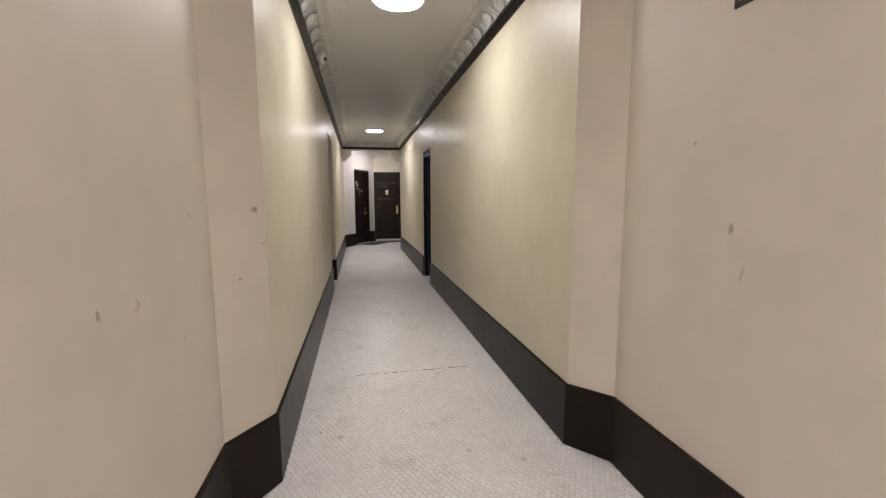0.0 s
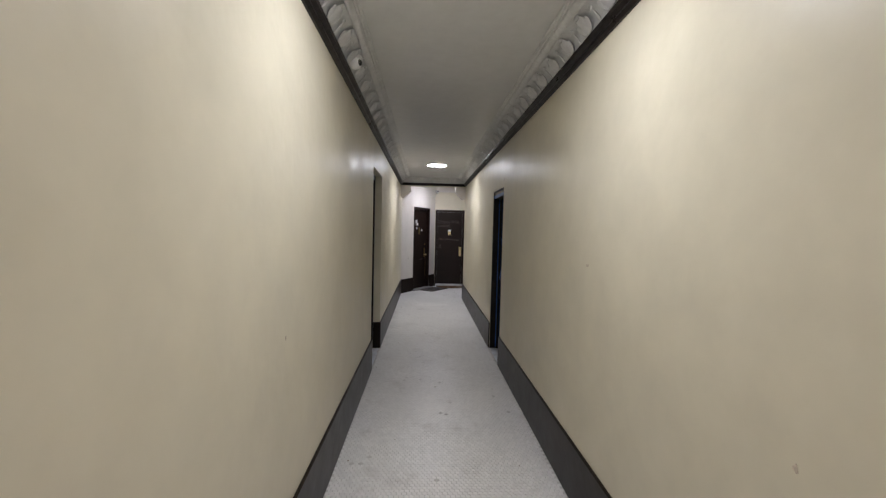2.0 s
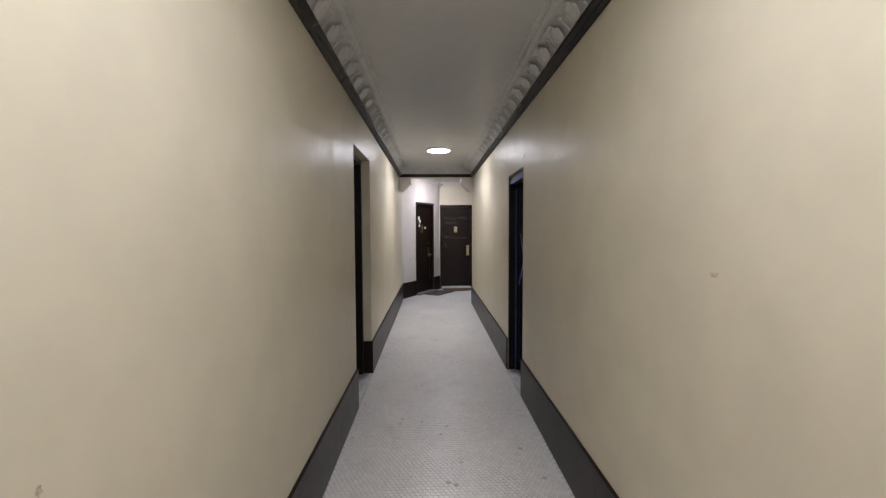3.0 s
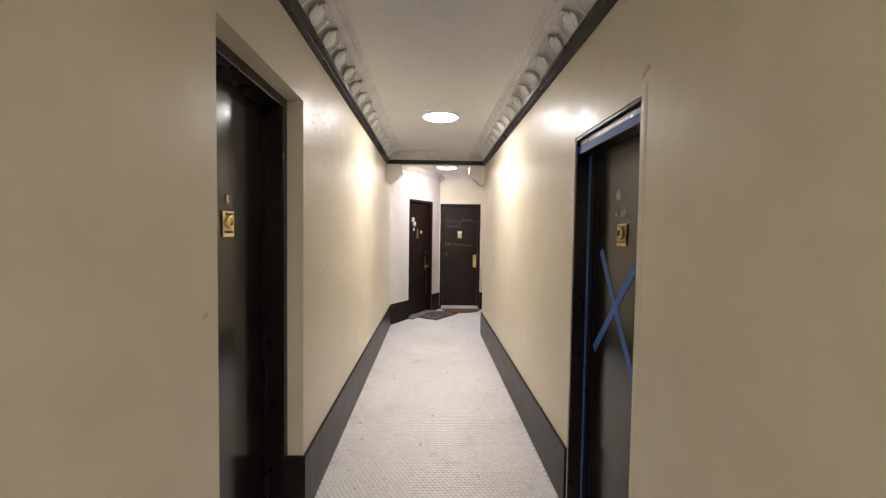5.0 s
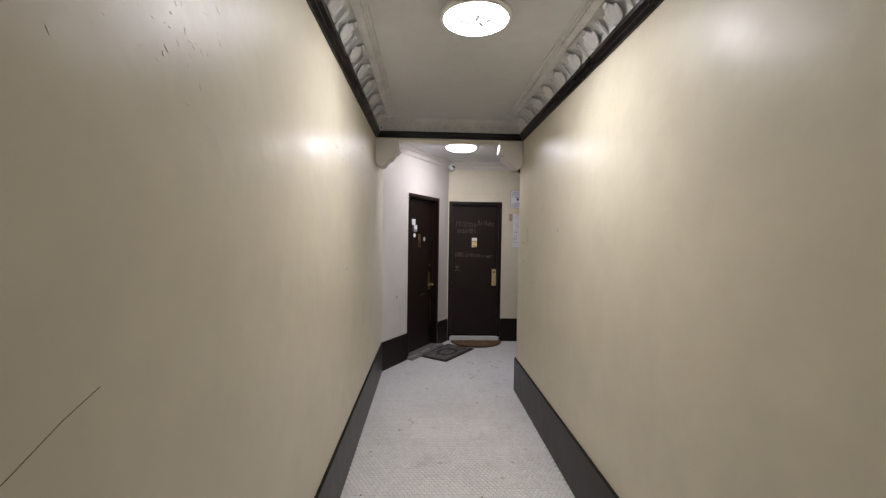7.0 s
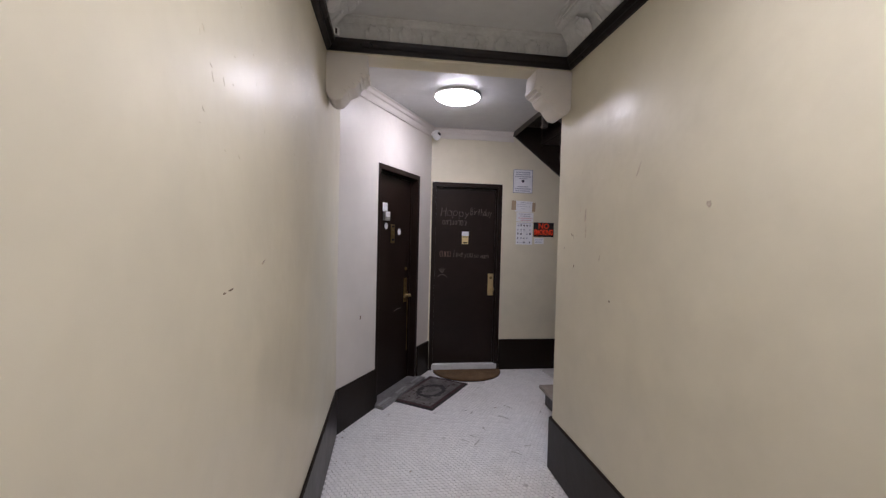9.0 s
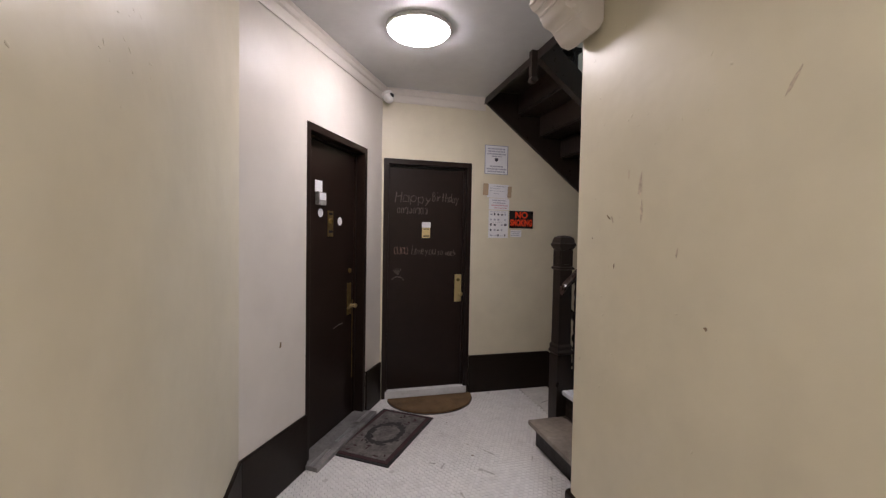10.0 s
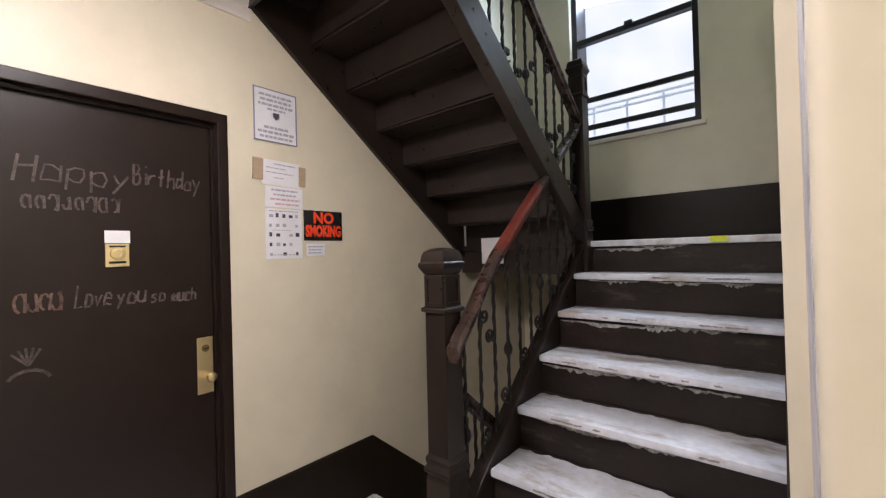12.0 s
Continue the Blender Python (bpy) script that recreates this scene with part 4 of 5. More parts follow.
chalk("Happy", 0.212, 1.685, 0.090, 0.066)
chalk("Birthday", 0.545, 1.700, 0.072, 0.032, fall=0.001)
chalk("Love", 0.366, 1.236, 0.075, 0.027)
chalk("you", 0.488, 1.236, 0.064, 0.030)
chalk("so", 0.597, 1.230, 0.060, 0.026)
chalk("much", 0.668, 1.224, 0.058, 0.024)
# writing too faint to read, and a scribbled flower
r = random.Random(4)
for x0, z0, n, st, k0, mat in ((0.250, 1.610, 8, 0.034, 0.030, CHALK), (0.232, 1.265, 4, 0.030, 0.034, PINKCHALK)):
    for i in range(n):
        bm = bmesh.new()
        x, k, a = x0 + i * st, k0 * r.uniform(0.7, 1.0), r.uniform(0, 6.3)
        tube(bm, [(x + k * 0.45 * math.cos(a + 0.8 * j) - 0.115, YL - 0.0008, z0 + k * math.sin(a + 0.8 * j)) for j in range(6)], 0.0044, 5, 0, 0.14)
        tube(bm, [(x - 0.115 + 0.012, YL - 0.0012, z0 - k), (x - 0.115 + 0.012 + r.uniform(-0.006, 0.006), YL - 0.0012, z0 + k)], 0.0044, 5, 0, 0.14)
        part("chalk_stroke", bm, mat, END_DOOR)
for i in range(5):
    a = radians(60 + 18 * i)
    part("chalk_stroke", tube(bmesh.new(), [(0.250 - 0.115 + d * math.cos(a), YL - 0.0008, 1.055 + d * math.sin(a)) for d in (0.0, 0.03, 0.06)], 0.004, 5, 0, 0.14), CHALK, END_DOOR)
part("chalk_stroke", tube(bmesh.new(), [(0.250 - 0.115 + 0.055 * math.cos(a), YL - 0.0008, 0.995 + 0.045 * math.sin(a)) for a in [0.3 + 0.3 * i for i in range(9)]], 0.006, 5, 0, 0.14), CHALK, END_DOOR)

# ---- fittings on the skewed door ----
YS = 0.0805
def on_skew(u, z):
    return pose(u - 0.523, YS, z)


part("sticker", moved(boxed(-0.042, 0.042, -0.003, 0, -0.038, 0.038), on_skew(0.775, 1.705)), PAPER, SKEW_DOOR, "white printed sticker")
bx = part("intercom_box", moved(boxed(-0.045, 0.045, -0.028, 0, -0.042, 0.042, bevel=0.004), on_skew(0.783, 1.626)), TARN, SKEW_DOOR, "small grey box with a paper label")
part("label", moved(boxed(-0.036, 0.036, -0.030, -0.0285, -0.010, 0.036), on_skew(0.783, 1.626)), PAPER, bx)
for u, z in ((0.800, 1.535), (1.050, 1.488)):
    part("round_sticker", moved(lathe(bmesh.new(), [(0.029, 0), (0.029, 0.0025)], 20, pose(0, 0, 0, 90, 0, 0)), on_skew(u, z)), PAPER, SKEW_DOOR, "round pale sticker")
viewer_plate(SKEW_DOOR, on_skew(0.920, 1.467), 0.066, 0.175, OLDBRASS)
lk = part("lock_plate", moved(boxed(-0.030, 0.030, -0.006, 0, -0.12, 0.12, bevel=0.003), on_skew(1.195, 0.915)), OLDBRASS, SKEW_DOOR, "tarnished brass lock plate")
bm = lathe(bmesh.new(), [(0.014, 0), (0.012, 0.03)], 14, pose(0, -0.005, 0, 90, 0, 0))
tube(bm, [(0, -0.036, 0), (-0.03, -0.040, 0.002), (-0.07, -0.040, 0.0), (-0.10, -0.038, -0.004)], 0.009, 8)
bmesh.ops.create_uvsphere(bm, u_segments=14, v_segments=8, radius=0.018, matrix=pose(0.004, -0.042, 0))
part("lever_handle", moved(bm, on_skew(1.210, 0.862)), BRASS, lk, "polished brass lever", True)
part("deadbolt", moved(lathe(bmesh.new(), [(0.018, 0), (0.018, 0.008), (0.012, 0.012)], 16, pose(0, 0, 0, 90, 0, 0)), on_skew(1.199, 1.126)), OLDBRASS, SKEW_DOOR, "", True)
part("scratch", moved(tube(bmesh.new(), [(-0.065, -0.001, -0.008), (0.0, -0.001, 0.004), (0.065, -0.001, 0.006)], 0.003, 4, 0, 0.3), on_skew(1.04, 0.742)), TARN, SKEW_DOOR, "pale scratch")
part("latch_strip", moved(boxed(-0.004, 0.004, -0.004, 0.0, -0.30, 0.30), on_skew(1.248, 0.60)), OLDBRASS, SKEW_DOOR, "worn metal edge strip")

# ---- side doors ----
def on_left(y, z):
    return pose(y - 5.855, 0.0945, z)


viewer_plate(LEFT_DOOR, on_left(6.272, 1.511), 0.088, 0.104, BRASS)
part("door_letter", moved(text_bm("B", 0.052, 0.0015, bold=0.001), on_left(6.271, 1.606) @ pose(0, -0.002, 0) @ ON_END @ Matrix.Diagonal((0.85, 1, 1, 1))), BRASS, LEFT_DOOR, "brass letter B")


def on_right(y, z):
    return pose(6.755 - y, 0.0905, z)


viewer_plate(RIGHT_DOOR, on_right(6.385, 1.488), 0.088, 0.098, OLDBRASS)
for y, z, k in ((6.434, 1.670, 0.024), (6.381, 1.590, 0.025), (6.45, 1.583, 0.008)):
    part("paint_patch", moved(lathe(bmesh.new(), [(k, 0), (k * 0.96, 0.0015)], 12, pose(0, 0, 0, 90, 0, 0)), on_right(y, z)), TARN, RIGHT_DOOR, "pale round patch of old adhesive")


def tape(y0, z0, y1, z1, lift, w=0.040):
    a, c = Vector((6.755 - y0, 0, z0)), Vector((6.755 - y1, 0, z1))
    d = (c - a).normalized()
    n_ = Vector((d.z, 0, -d.x)) * w / 2
    bm = bmesh.new()
    q = [a - n_, a + n_, c + n_, c - n_]
    lo = [bm.verts.new((p.x, 0.0905 - lift, p.z)) for p in q]
    hi = [bm.verts.new((p.x, 0.0905 - lift - 0.0006, p.z)) for p in q]
    bm.faces.new(lo), bm.faces.new(hi)
    for i in range(4):
        bm.faces.new((lo[i], lo[(i + 1) % 4], hi[(i + 1) % 4], hi[i]))
    part("blue_tape", bm, BLUE, RIGHT_DOOR, "blue masking tape")


tape(6.604, 1.410, 6.205, 0.815, 0.0005)
tape(6.205, 1.423, 6.660, 0.900, 0.0016)
# tape along the frame's inner edges
bm = box(bmesh.new(), 0.0185, 0.667, 0.0122, 0.0138, 1.908, 1.944)
box(bm, 0.0163, 0.0181, 0.001, 0.012, 1.908, 1.944)
box(bm, 0.0163, 0.0181, 0.068, 0.084, 0.02, 1.903)
part("blue_tape", bm, BLUE, RIGHT_DOOR, "blue masking tape round the frame")

# ---- sills, mats, small stuff on the floor ----
t = thing("door_sill", "white marble sill at the foot of the end door", "door sill", pose(0.5, END, 0))
part("slab", prism(bmesh.new(), [(-0.355, -0.004), (0.372, -0.004), (0.372, 0.06), (-0.355, 0.06)], "z", 0.0, 0.064, 0.006), SILLW, t, "", True)
SILLG = material("dirty_metal_sill", (0.30, 0.29, 0.285), 0.42, metal=0.3, var=0.25, big=6, fine=60, bump=0.2, stain=(0.09, 0.075, 0.065), stain_amount=0.8, stain_scale=7)
t = thing("door_sill", "worn grey metal sill at the foot of the skewed door", "door sill", ANG @ pose(0.9175, 0, 0))
part("slab", prism(bmesh.new(), [(-0.41, -0.10), (0.42, -0.10), (0.39, 0.075), (-0.39, 0.075)], "z", 0.0, 0.028, 0.005), SILLG, t, "", True)
for a in (-0.30, 0.0, 0.30):
    part("tread_strip", boxed(a - 0.10, a + 0.10, -0.06, -0.035, 0.0285, 0.0315), ALU, t, "scuffed metal strip")

t = thing("doormat", "brown coir half-round doormat before the end door", "doormat", pose(0.528, 12.47, 0))
arc = [(0.362 * math.cos(a), -0.335 * math.sin(a)) for a in [math.pi * i / 28 for i in range(29)]]
part("coir_surface", prism(bmesh.new(), arc, "z", 0.004, 0.020, 0.003), COIR, t, "brown coir pile")
part("backing", prism(bmesh.new(), [(x * 1.015, y * 1.015) for x, y in arc], "z", 0.0, 0.006), BLACK, t, "black rubber backing")
t = thing("doormat", "dark rectangular doormat with a faded wreath pattern", "doormat", pose(0.082, 11.895, 0, 0, 0, 54.7))
part("backing", boxed(-0.365, 0.365, -0.215, 0.215, 0.0, 0.006, bevel=0.002), MATGREY, t, "dark rubber edge")
part("border", boxed(-0.345, 0.345, -0.195, 0.195, 0.006, 0.0095, bevel=0.002), MATRED, t, "dull red border")
part("woven_surface", boxed(-0.318, 0.318, -0.168, 0.168, 0.0096, 0.0125, bevel=0.002), MATPALE, t, "worn grey-pink pile")
r = random.Random(12)
bm = bmesh.new()
for a in range(64):
    q = 2 * math.pi * a / 64
    d = r.uniform(0.085, 0.140)
    bmesh.ops.create_icosphere(bm, subdivisions=1, radius=1, matrix=pose(d * math.cos(q) * 1.3, d * math.sin(q), 0.0126, 0, 0, math.degrees(q) + r.uniform(30, 120)) @ Matrix.Diagonal((r.uniform(0.012, 0.028), r.uniform(0.006, 0.011), 0.0016, 1)))
for a in range(40):
    q, q2 = 2 * math.pi * a / 40, 2 * math.pi * (a + 1) / 40
    w0, w1 = r.uniform(0.092, 0.100), r.uniform(0.120, 0.128)
    prism(bm, [(1.3 * d * math.cos(v), d * math.sin(v)) for d, v in ((w0, q), (w1, q), (w1, q2), (w0, q2))], "z", 0.0126, 0.0134)
part("wreath_pattern", bm, MATGREY, t, "dark faded wreath of leaves")
bm = bmesh.new()
for a in range(40):
    u, v = r.uniform(-0.30, 0.30), r.uniform(-0.155, 0.155)
    if (u / 1.3) ** 2 + v ** 2 > 0.15 ** 2:
        bmesh.ops.create_icosphere(bm, subdivisions=1, radius=1, matrix=pose(u, v, 0.0126, 0, 0, r.uniform(0, 180)) @ Matrix.Diagonal((r.uniform(0.010, 0.030), r.uniform(0.005, 0.010), 0.0012, 1)))
part("worn_patch", bm, MATRED, t, "dull red flecks")

t = thing("stair_edge_strip", "pale worn marble slab at the head of the cellar stairs", "floor slab", pose(1.515, 12.04, 0))
part("slab", boxed(-0.135, 0.14, -0.44, 0.44, -0.02, 0.006, bevel=0.003), material("grey_beige_marble", (0.68, 0.655, 0.62), 0.4, var=0.12, big=4, fine=25, bump=0.1, stain=(0.25, 0.2, 0.14), stain_amount=0.5, stain_scale=6), t)
for pts in (((-0.12, -0.30), (-0.02, -0.12), (0.06, 0.02), (0.13, 0.20)), ((-0.10, 0.10), (0.02, 0.16), (0.12, 0.34)), ((0.06, 0.02), (0.13, -0.10))):
    part("crack", tube(bmesh.new(), [(u, v, 0.0058) for u, v in pts], 0.0022, 5), SCUFFLINE, t, "dark crack in the slab")
t = thing("paper_sheet", "white paper stuck beneath the landing", "paper", pose(2.535, 12.20, 1.40, 0, 0, -90))
part("sheet", boxed(-0.09, 0.09, -0.014, -0.0125, -0.09, 0.09), PAPER, t)
t = thing("tape_scrap", "scrap of yellow tape on the landing edge", "tape", pose(2.511, 10.87, 1.437))
part("strip", boxed(-0.004, 0.03, -0.035, 0.035, -0.022, 0.0045, bevel=0.001), YELLOW, t)

# pale smears of old paint on the risers, under the treads
SMEAR = material("old_paint_smear", (0.38, 0.365, 0.35), 0.7, var=0.5, big=30, fine=120, bump=0.3)
r = random.Random(33)
for k in range(2, 9):
    for q in range(r.choice((2, 3, 4))):
        y0 = r.uniform(STAIR_Y + 0.05, RAIL_Y - 0.35)
        ln = r.uniform(0.10, 0.42)
        zt = k * RISE - 0.034 - r.choice((0.0, 0.0, 0.0, 0.012))
        top, low = [], []
        for i in range(21):
            y = y0 + ln * i / 20
            fat = math.sin(math.pi * (i + 0.5) / 21)
            top.append((y, zt - r.uniform(0, 0.004)))
            low.append((y, zt - 0.0045 - r.uniform(0.0, 0.022) * fat))
        part("paint_smear", prism(bmesh.new(), top + low[::-1], "x", nose(k) + 0.0290 - 0.0005 * q, nose(k) + 0.0302), SMEAR, STAIR, "pale smear of old paint")

# ragged edge of the riser paint at the back of each tread, and dark chips on the nosings
r = random.Random(71)
for k in range(1, 8):
    xb = nose(k + 1) + 0.031
    front, n_ = [], 34
    deep = r.uniform(0.010, 0.024)
    for i in range(n_ + 1):
        y = STAIR_Y + 0.013 + (RAIL_Y - 0.027 - STAIR_Y - 0.013) * i / n_
        front.append((xb - max(0.003, deep + r.uniform(-0.012, 0.010) + 0.02 * math.exp(-((i - n_) / 3.0) ** 2)), y))
    part("paint_edge", prism(bmesh.new(), [(xb, STAIR_Y + 0.013)] + front + [(xb, RAIL_Y - 0.027)], "z", k * RISE + 0.0002, k * RISE + 0.0022), RISER, STAIR, "ragged edge of dark paint")
    for q in range(5):
        y, ln = r.uniform(STAIR_Y + 0.05, RAIL_Y - 0.2), r.uniform(0.02, 0.09)
        top = [(y + ln * i / 6, k * RISE - 0.0115 - r.uniform(0, 0.003)) for i in range(7)]
        low = [(y + ln * i / 6, k * RISE - 0.0175 - r.uniform(0, 0.0035)) for i in range(7)]
        part("edge_chip", prism(bmesh.new(), top + low[::-1], "x", (nose(k) if k > 1 else 0.985) - 0.0010, (nose(k) if k > 1 else 0.985) + 0.001), TARN, STAIR, "grey chipped edge")

# ---- scuffs and chips on the walls ----
SCUFF = material("brown_scuff", (0.20, 0.145, 0.09), 0.6, var=0.4, big=30, fine=90, bump=0.2)
SPLAYMARK = material("reddish_scuff", (0.55, 0.40, 0.31), 0.6, var=0.3, big=30, fine=90, bump=0.2)
FAINT = material("faint_scuff", (0.54, 0.455, 0.35), 0.5, var=0.3, big=30, fine=90, bump=0.2)


def scuff(side, y, z, ly, lz, seed, mat=SCUFF, tilt=0.0, x=None):
    r = random.Random(seed)
    n = 11
    pts = []
    for i in range(n):
        a = 2 * math.pi * i / n
        k = r.uniform(0.5, 1.15)
        u, v = ly * k * math.cos(a), lz * k * math.sin(a)
        pts.append((y + u * math.cos(tilt) - v * math.sin(tilt), z + u * math.sin(tilt) + v * math.cos(tilt)))
    x = (W if x is None else x) * side
    part("scuff", prism(bmesh.new(), pts, "x", x, x - side * 0.0012), mat, (WALL_L if side < 0 else WALL_R) if x * side < 0.8 else (LOBBY_L if side < 0 else LOBBY_R))


for side, y, z, ly, lz, tilt, mat in (
    (-1, 9.104, 1.312, 0.017, 0.0034, 0.04, SCUFF), (-1, 9.068, 1.309, 0.008, 0.003, 0, SCUFF), (-1, 9.35, 1.36, 0.02, 0.003, 0.4, FAINT),
    (1, 10.266, 1.622, 0.003, 0.022, 0, FAINT), (1, 10.209, 1.572, 0.008, 0.045, 0.1, FAINT), (1, 10.201, 1.483, 0.005, 0.040, 0, FAINT),
    (1, 10.348, 1.472, 0.004, 0.020, -0.5, FAINT), (1, 9.946, 1.158, 0.006, 0.007, 0, SCUFF), (1, 9.353, 1.576, 0.012, 0.012, 0.3, FAINT),
    (1, 2.437, 0.969, 0.008, 0.013, 0.3, FAINT), (1, 3.676, 1.327, 0.020, 0.008, 0, FAINT), (-1, 5.783, 1.233, 0.014, 0.014, 0, FAINT), (-1, 5.80, 1.16, 0.008, 0.004, 0, FAINT),
    (1, 10.365, 1.475, 0.016, 0.0035, 0.7, SCUFF), (1, 10.33, 1.30, 0.003, 0.010, 0.2, SCUFF), (1, 10.46, 1.40, 0.004, 0.004, 0, SCUFF), (1, 10.05, 1.36, 0.004, 0.015, 0.2, FAINT), (1, 9.75, 1.75, 0.004, 0.05, 0.5, FAINT), (-1, 3.2, 1.05, 0.008, 0.010, 0, FAINT), (-1, 6.95, 1.9, 0.012, 0.005, 0, FAINT),
):
    scuff(side, y, z, ly, lz, int(y * 1000 + z * 77), mat, tilt)
for y, z, ly, lz in ((1.60, 1.214, 0.010, 0.012), (1.25, 1.0, 0.012, 0.018), (1.10, 1.02, 0.008, 0.014), (1.5, 0.84, 0.010, 0.008)):
    scuff(-1, y, z, ly, lz, int(y * 999), FAINT, 0.2, 0.85)
for y, z, ly, lz in ((1.42, 1.45, 0.008, 0.008), (1.25, 1.16, 0.010, 0.02), (1.20, 1.02, 0.006, 0.03)):
    scuff(1, y, z, ly, lz, int(y * 999), FAINT, 0.2, 0.85)
for f, z, k in ((0.80, 1.22, 0.014), (0.95, 1.08, 0.010), (0.45, 0.95, 0.007)):
    pts = [(k * 1.5 * d * math.cos(a), k * d * math.sin(a)) for a, d in [(2 * math.pi * i / 11, 0.6 + 0.4 * math.sin(i * 2.3) ** 2) for i in range(11)]]
    turn = math.degrees(math.atan2(0.2, 0.15))
    part("scuff", moved(prism(bmesh.new(), pts, "y", -0.0012, 0.0005), pose(-0.85 + 0.15 * f, 1.77 + 0.20 * f, z, 0, 0, turn)), SPLAYMARK, LOBBY_L, "reddish brown rubbed mark")
part("scuff", moved(prism(bmesh.new(), [(-0.008, -0.016), (0.007, -0.014), (0.008, 0.012), (-0.004, 0.016)], "y", -0.0012, 0.0), ANG @ pose(0.30, 0, 0.80)), SCUFF, WALL_S)


part("scratch", tube(bmesh.new(), [(-W - 0.0005, 6.95, 1.185), (-W - 0.0005, 7.036, 1.22), (-W - 0.0005, 7.11, 1.256), (-W - 0.0005, 7.176, 1.28)], 0.0012, 5), SCUFF, WALL_L, "thin brown diagonal scratch")
for i, (y, z, k) in enumerate(((6.60, 1.95, 0.010), (6.98, 1.78, 0.012), (6.9, 2.05, 0.016), (6.8, 1.6, 0.007), (8.9, 1.9, 0.014), (9.0, 1.75, 0.012), (8.8, 2.0, 0.018), (9.15, 1.62, 0.010), (8.7, 1.75, 0.012))):
    bm = bmesh.new()
    bmesh.ops.create_icosphere(bm, subdivisions=2, radius=1, matrix=pose(-W, y, z, 30 + 17 * i, 0, 0) @ Matrix.Diagonal((0.0014, k * 0.9, k * 0.35, 1)))
    part("paint_lump", bm, CREAM, WALL_L, "", True)
for i, (y, z, k) in enumerate(((10.30, 1.62, 0.008), (10.42, 1.43, 0.010), (10.36, 1.30, 0.012), (10.45, 1.55, 0.009), (10.40, 1.18, 0.012), (10.20, 1.20, 0.008), (9.9, 1.85, 0.014), (10.05, 1.75, 0.012), (10.47, 1.05, 0.010), (10.33, 0.98, 0.009))):
    bm = bmesh.new()
    bmesh.ops.create_icosphere(bm, subdivisions=2, radius=1, matrix=pose(W, y, z, 25 + 31 * i, 0, 0) @ Matrix.Diagonal((0.0012, k * 0.5, k * 0.3, 1)))
    part("paint_lump", bm, CREAM, WALL_R, "", True)

# ---- grit and an old joint on the floor ----
r = random.Random(21)
bm = bmesh.new()
for i in range(46):
    y = r.choice((r.uniform(1.8, 5.6), r.uniform(5.6, 10.4), r.uniform(10.4, 12.2)))
    x = r.uniform(-0.6, 0.6) if r.random() < 0.5 else -0.66 + abs(r.gauss(0, 0.08))
    k = r.uniform(0.002, 0.006)
    bmesh.ops.create_icosphere(bm, subdivisions=1, radius=1, matrix=pose(x, y, k * 0.3, 0, 0, r.uniform(0, 90)) @ Matrix.Diagonal((k * r.uniform(0.8, 2), k, k * 0.5, 1)))
grit = mesh_object("grit", bm, SCUFF)
tagged(grit, "dark grit and crumbs scattered on the tile floor", "grit", kind="stuff")
bm = bmesh.new()
x = -0.36
while x < 0.43:
    e = x + r.uniform(0.02, 0.09)
    box(bm, x, e, 3.03 + r.uniform(-0.006, 0.006), 3.036 + r.uniform(-0.002, 0.004), -0.003, 0.0016)
    x = e + r.uniform(0.005, 0.03)
part("old_joint", bm, SCUFF, FLOOR, "dark broken joint line in the tiles")

# grey scuffs trodden into the tiles at the foot of the stairs
SMUDGE = material("trodden_dirt", (0.50, 0.48, 0.45), 0.7, var=0.3, big=30, fine=90, bump=0.1)
r = random.Random(52)
for i in range(16):
    x, y, k, a = r.uniform(0.15, 1.0), r.uniform(10.7, 12.1), r.uniform(0.02, 0.06), r.uniform(0, 3.1)
    pts = []
    for j in range(13):
        q, d = 2 * math.pi * j / 13, r.uniform(0.4, 1.1)
        u, v = k * d * math.cos(q), 0.006 * d * math.sin(q)
        pts.append((x + u * math.cos(a) - v * math.sin(a), y + u * math.sin(a) + v * math.cos(a)))
    part("smudge", prism(bmesh.new(), pts, "z", -0.001, 0.0012 + 0.00003 * i), SMUDGE, FLOOR)

# clusters of small paint runs on the corridor walls
for side, y0, y1, z0, z1, n, seed in ((-1, 6.80, 7.55, 1.76, 2.25, 260, 5), (-1, 8.9, 10.2, 1.60, 2.20, 150, 6), (1, 9.9, 10.55, 0.75, 2.2, 50, 8), (1, 6.85, 7.05, 1.5, 2.1, 9, 9)):
    r = random.Random(seed)
    bm = bmesh.new()
    for i in range(n):
        y, z = r.uniform(y0, y1), z0 + (z1 - z0) * r.random() ** (0.6 if side < 0 else 1.0)
        k = r.uniform(0.0025, 0.0075)
        bmesh.ops.create_icosphere(bm, subdivisions=2, radius=1, matrix=pose(side * W, y, z, r.uniform(-70, -20) + (60 if r.random() < 0.3 else 0), 0, 0) @ Matrix.Diagonal((k * r.uniform(0.09, 0.22), k * r.uniform(0.8, 1.7), k * r.uniform(0.35, 0.6), 1)))
    part("paint_runs", bm, CREAM, WALL_L if side < 0 else WALL_R, "small lumps of thick glossy paint", True)

# worn wall end beside the stairs, with a ragged edge; grey paints in window sheen
WORN_SHEEN = material("worn_paint_window_sheen", (0.50, 0.49, 0.51), 0.40, var=0.2, big=9, fine=40, bump=0.15, lump=0.2, stain=(0.66, 0.61, 0.50), stain_amount=0.7, stain_scale=9)
r = random.Random(19)
edge = [(0.752 + r.uniform(-0.012, 0.016), 0.335 + 2.0 * i / 40) for i in range(41)]
part("worn_paint", prism(bmesh.new(), [(1.03, 0.335)] + edge + [(1.03, 2.335)], "y", 10.5798, 10.5815), WORN_SHEEN, WALL_R, "worn paint on the wall end with window sheen coloured in grey")

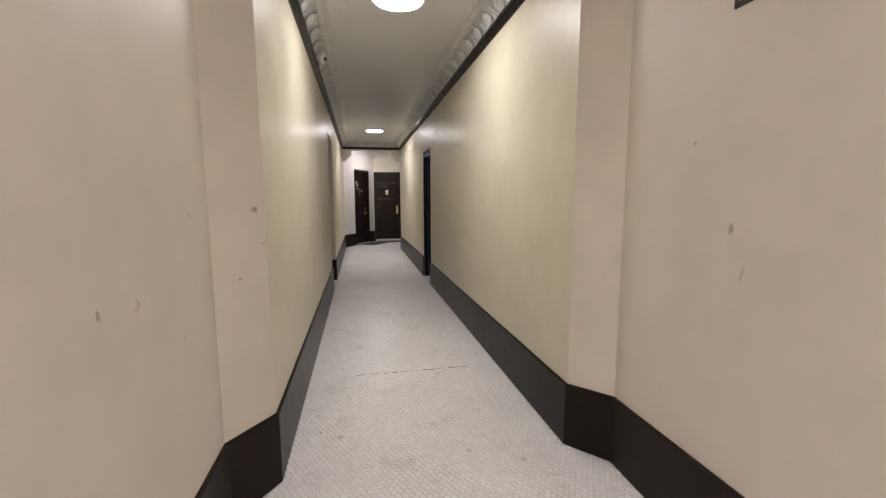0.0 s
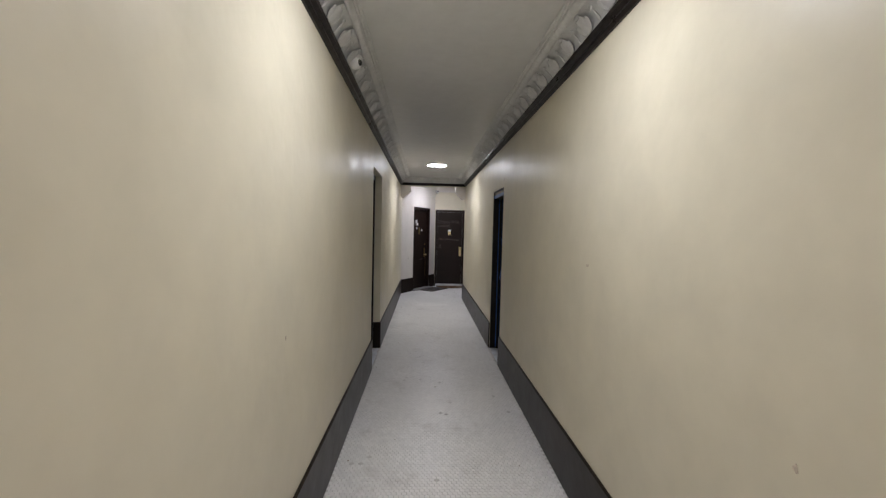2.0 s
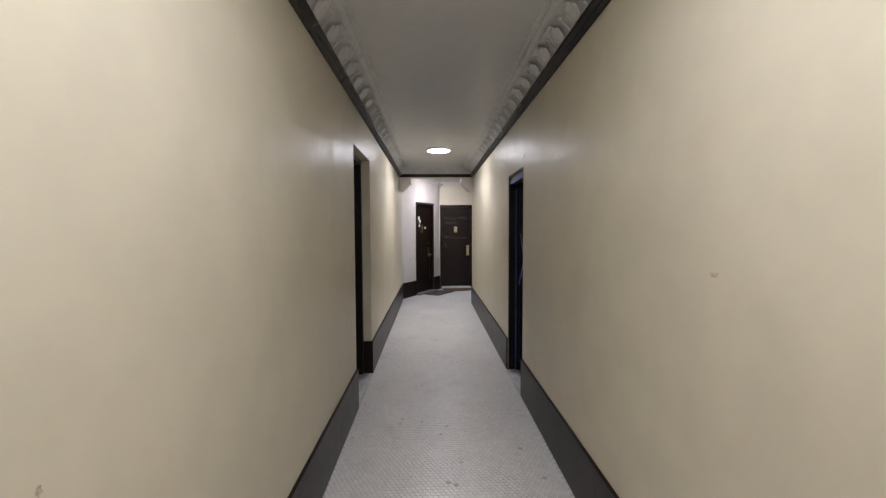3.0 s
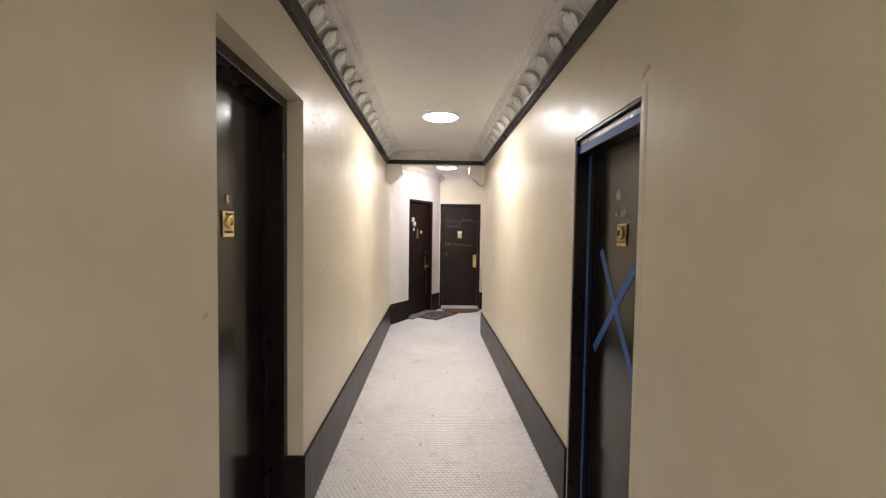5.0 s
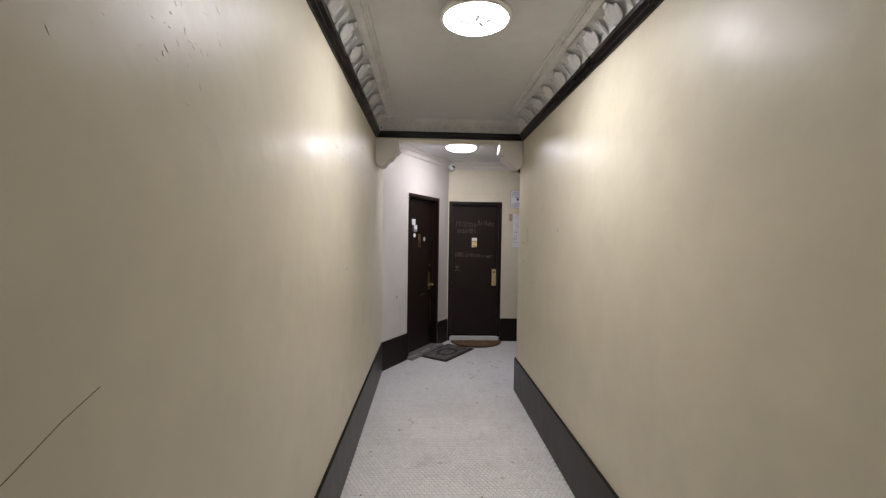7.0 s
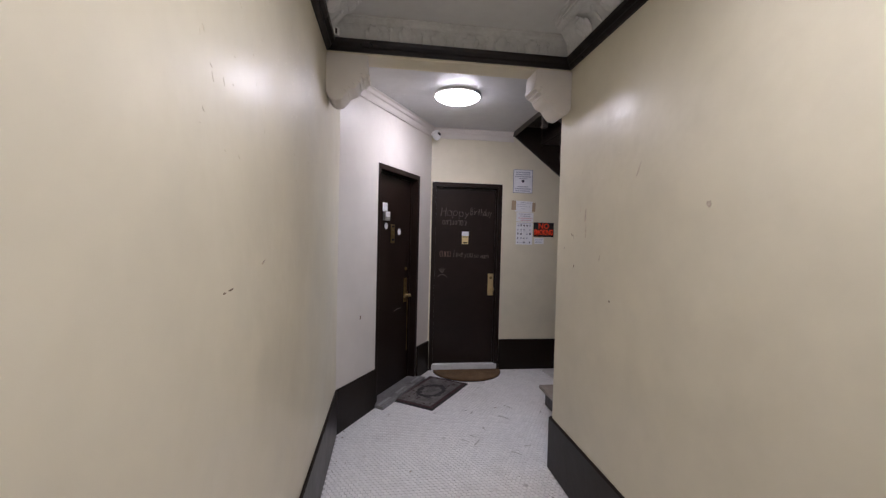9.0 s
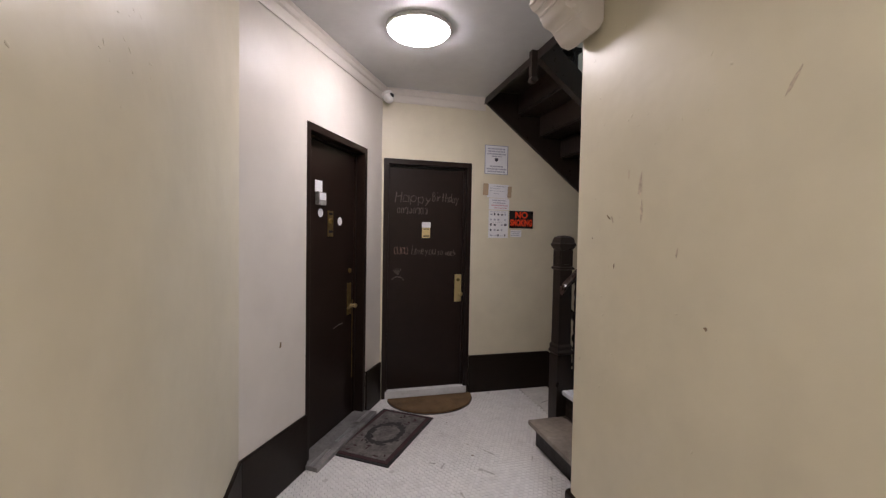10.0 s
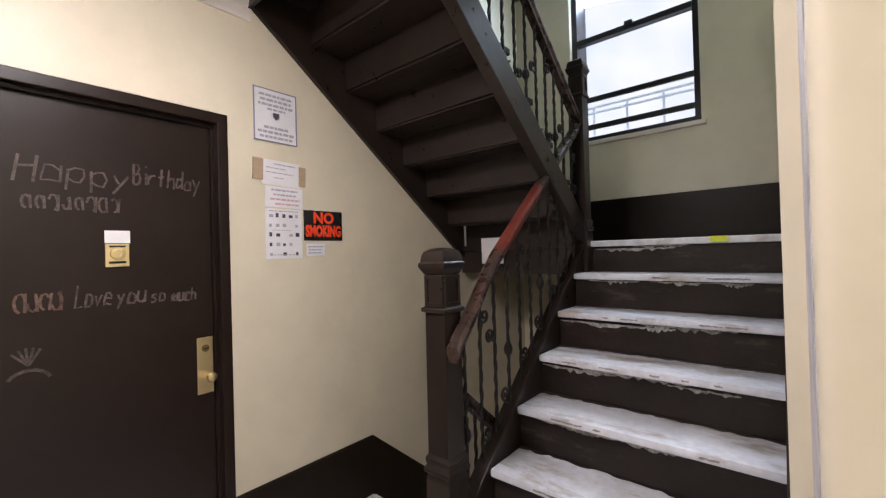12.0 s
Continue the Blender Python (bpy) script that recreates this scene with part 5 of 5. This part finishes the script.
# rounded build-up of plaster round the recessed door, chipped at its top corner
r = random.Random(27)
pts = [(W + 0.001 + r.uniform(-0.0006, 0.0006), 6.047, 0.345 + 1.68 * i / 26) for i in range(27)]
part("plaster_edge", tube(bmesh.new(), pts, 0.0035, 12, 0, 6.3), CREAM, WALL_R, "rounded lumpy plaster edge", True)
part("chip", prism(bmesh.new(), [(6.005, 2.075), (6.035, 2.092), (6.062, 2.070), (6.066, 2.050), (6.045, 2.062), (6.020, 2.066)], "x", W, W - 0.0015), FAINT, WALL_R, "brown chip in the paint")
# ---- cornice ornament: broad leaves with curled tips, one after another ----
def blob(bm, u, v, w, turn, a, c, d):
    bmesh.ops.create_icosphere(bm, subdivisions=2, radius=1, matrix=pose(u, v, w, 0, 0, turn) @ Matrix.Diagonal((a, c, d, 1)))


bm = bmesh.new()
blob(bm, 0.0, 0.048, 0.000, 0, 0.046, 0.056, 0.013)
blob(bm, -0.040, 0.034, -0.002, 28, 0.022, 0.040, 0.012)
blob(bm, 0.040, 0.034, -0.002, -28, 0.022, 0.040, 0.012)
blob(bm, 0.0, 0.098, 0.012, 0, 0.028, 0.012, 0.013)
blob(bm, 0.125, 0.030, -0.008, 0, 0.010, 0.036, 0.009)
blob(bm, 0.125, 0.076, -0.008, 0, 0.018, 0.013, 0.009)
bmesh.ops.recalc_face_normals(bm, faces=bm.faces)
ORN = bpy.data.meshes.new("ornament")
bm.to_mesh(ORN)
bm.free()
for p in ORN.polygons:
    p.use_smooth = True
ORN.materials.append(PLASTER)


def ornament(along, slope, at, size=(1, 1, 1)):
    out = along.cross(slope)
    if out.z > 0:
        along, out = -along, -out
    m = Matrix((along, slope, out)).transposed().to_4x4()
    m.translation = at
    o = new("ornament", ORN)
    o.parent = CORNICE
    o.matrix_basis = m @ Matrix.Diagonal((*size, 1))


for side in (-1, 1):
    for i in range(33):
        ornament(Vector((0, 1, 0)), Vector((-side * 0.078, 0, 0.087)).normalized(), (side * (W - 0.050), 2.146 + i * 0.25, 2.505), (1, 1, 0.52))
for i in range(6):
    ornament(Vector((1, 0, 0)), Vector((0, -0.023, 0.087)).normalized(), (-0.45 + i * 0.18, 10.434, 2.505), (0.72, 0.85, 0.4))

# ---- hexagonal floor tiles ----
def inside(xs, ys, poly):
    ok = np.zeros(len(xs), bool)
    j = len(poly) - 1
    for i in range(len(poly)):
        xi, yi, xj, yj = *poly[i], *poly[j]
        hit = ((yi > ys) != (yj > ys)) & (xs < (xj - xi) * (ys - yi) / (yj - yi + 1e-12) + xi)
        ok ^= hit
        j = i
    return ok


HEX, GAP = 0.0262, 0.0028
dx, dy = HEX + GAP, (HEX + GAP) * math.sqrt(3) / 2
ny = int(14.2 / dy)
nx = int(2.6 / dx)
jj, ii = np.meshgrid(np.arange(ny), np.arange(nx), indexing="ij")
cx = (-0.88 + (ii + 0.5 * (jj % 2)) * dx).ravel()
cy = (-1.6 + jj * dy).ravel()
ROOM = [(-0.835, -1.6), (0.835, -1.6), (0.835, 1.79), (0.685, 1.965), (0.685, 10.57), (1.04, 10.60), (1.37, 10.60), (1.37, END - 0.015), (0.10, END - 0.015), (-0.69, 11.135), (-0.69, 1.965), (-0.835, 1.765)]
ok = inside(cx, cy, ROOM)
cx, cy = cx[ok], cy[ok]
rng = np.random.default_rng(5)
lost = (rng.random(len(cx)) < 0.003)
cx, cy = cx[~lost], cy[~lost]
near = (cy > 9.60) & (cy < 9.98) & (cx > -0.30) & (cx < 0.33)
pick = np.flatnonzero(near)[:300]
mask = np.zeros(len(cx), bool)
mask[pick] = True
R6 = HEX / math.sqrt(3)
ang = np.radians(30 + 60 * np.arange(6))
ring = np.stack([R6 * np.cos(ang), R6 * np.sin(ang)], 1)


def hex_mesh(name, xs, ys, zs):
    k = len(xs)
    top = np.stack([xs[:, None] + ring[None, :, 0] * 0.93, ys[:, None] + ring[None, :, 1] * 0.93, np.repeat(zs[:, None], 6, 1)], 2)
    low = np.stack([xs[:, None] + ring[None, :, 0], ys[:, None] + ring[None, :, 1], np.full((k, 6), -0.0035)], 2)
    verts = np.concatenate([top, low], 1).reshape(-1, 3)
    faces = []
    for b in range(0, k * 12, 12):
        faces.append(tuple(range(b, b + 6)))
        for e in range(6):
            f = (e + 1) % 6
            faces.append((b + e, b + 6 + e, b + 6 + f, b + f))
    me = bpy.data.meshes.new(name)
    me.from_pydata(verts.tolist(), [], faces)
    me.materials.append(TILE)
    return me


zs = rng.uniform(-0.0006, 0.0006, len(cx))
rest = new("tiles", hex_mesh("tiles", cx[~mask], cy[~mask], zs[~mask]))
rest.parent = FLOOR
tagged(rest, "small white hexagonal floor tiles", kind="stuff")
one = hex_mesh("tile", np.zeros(1), np.zeros(1), np.zeros(1))
for i in pick:
    o = new("tile", one)
    o.parent, o.location = FLOOR, (float(cx[i]), float(cy[i]), float(zs[i]))
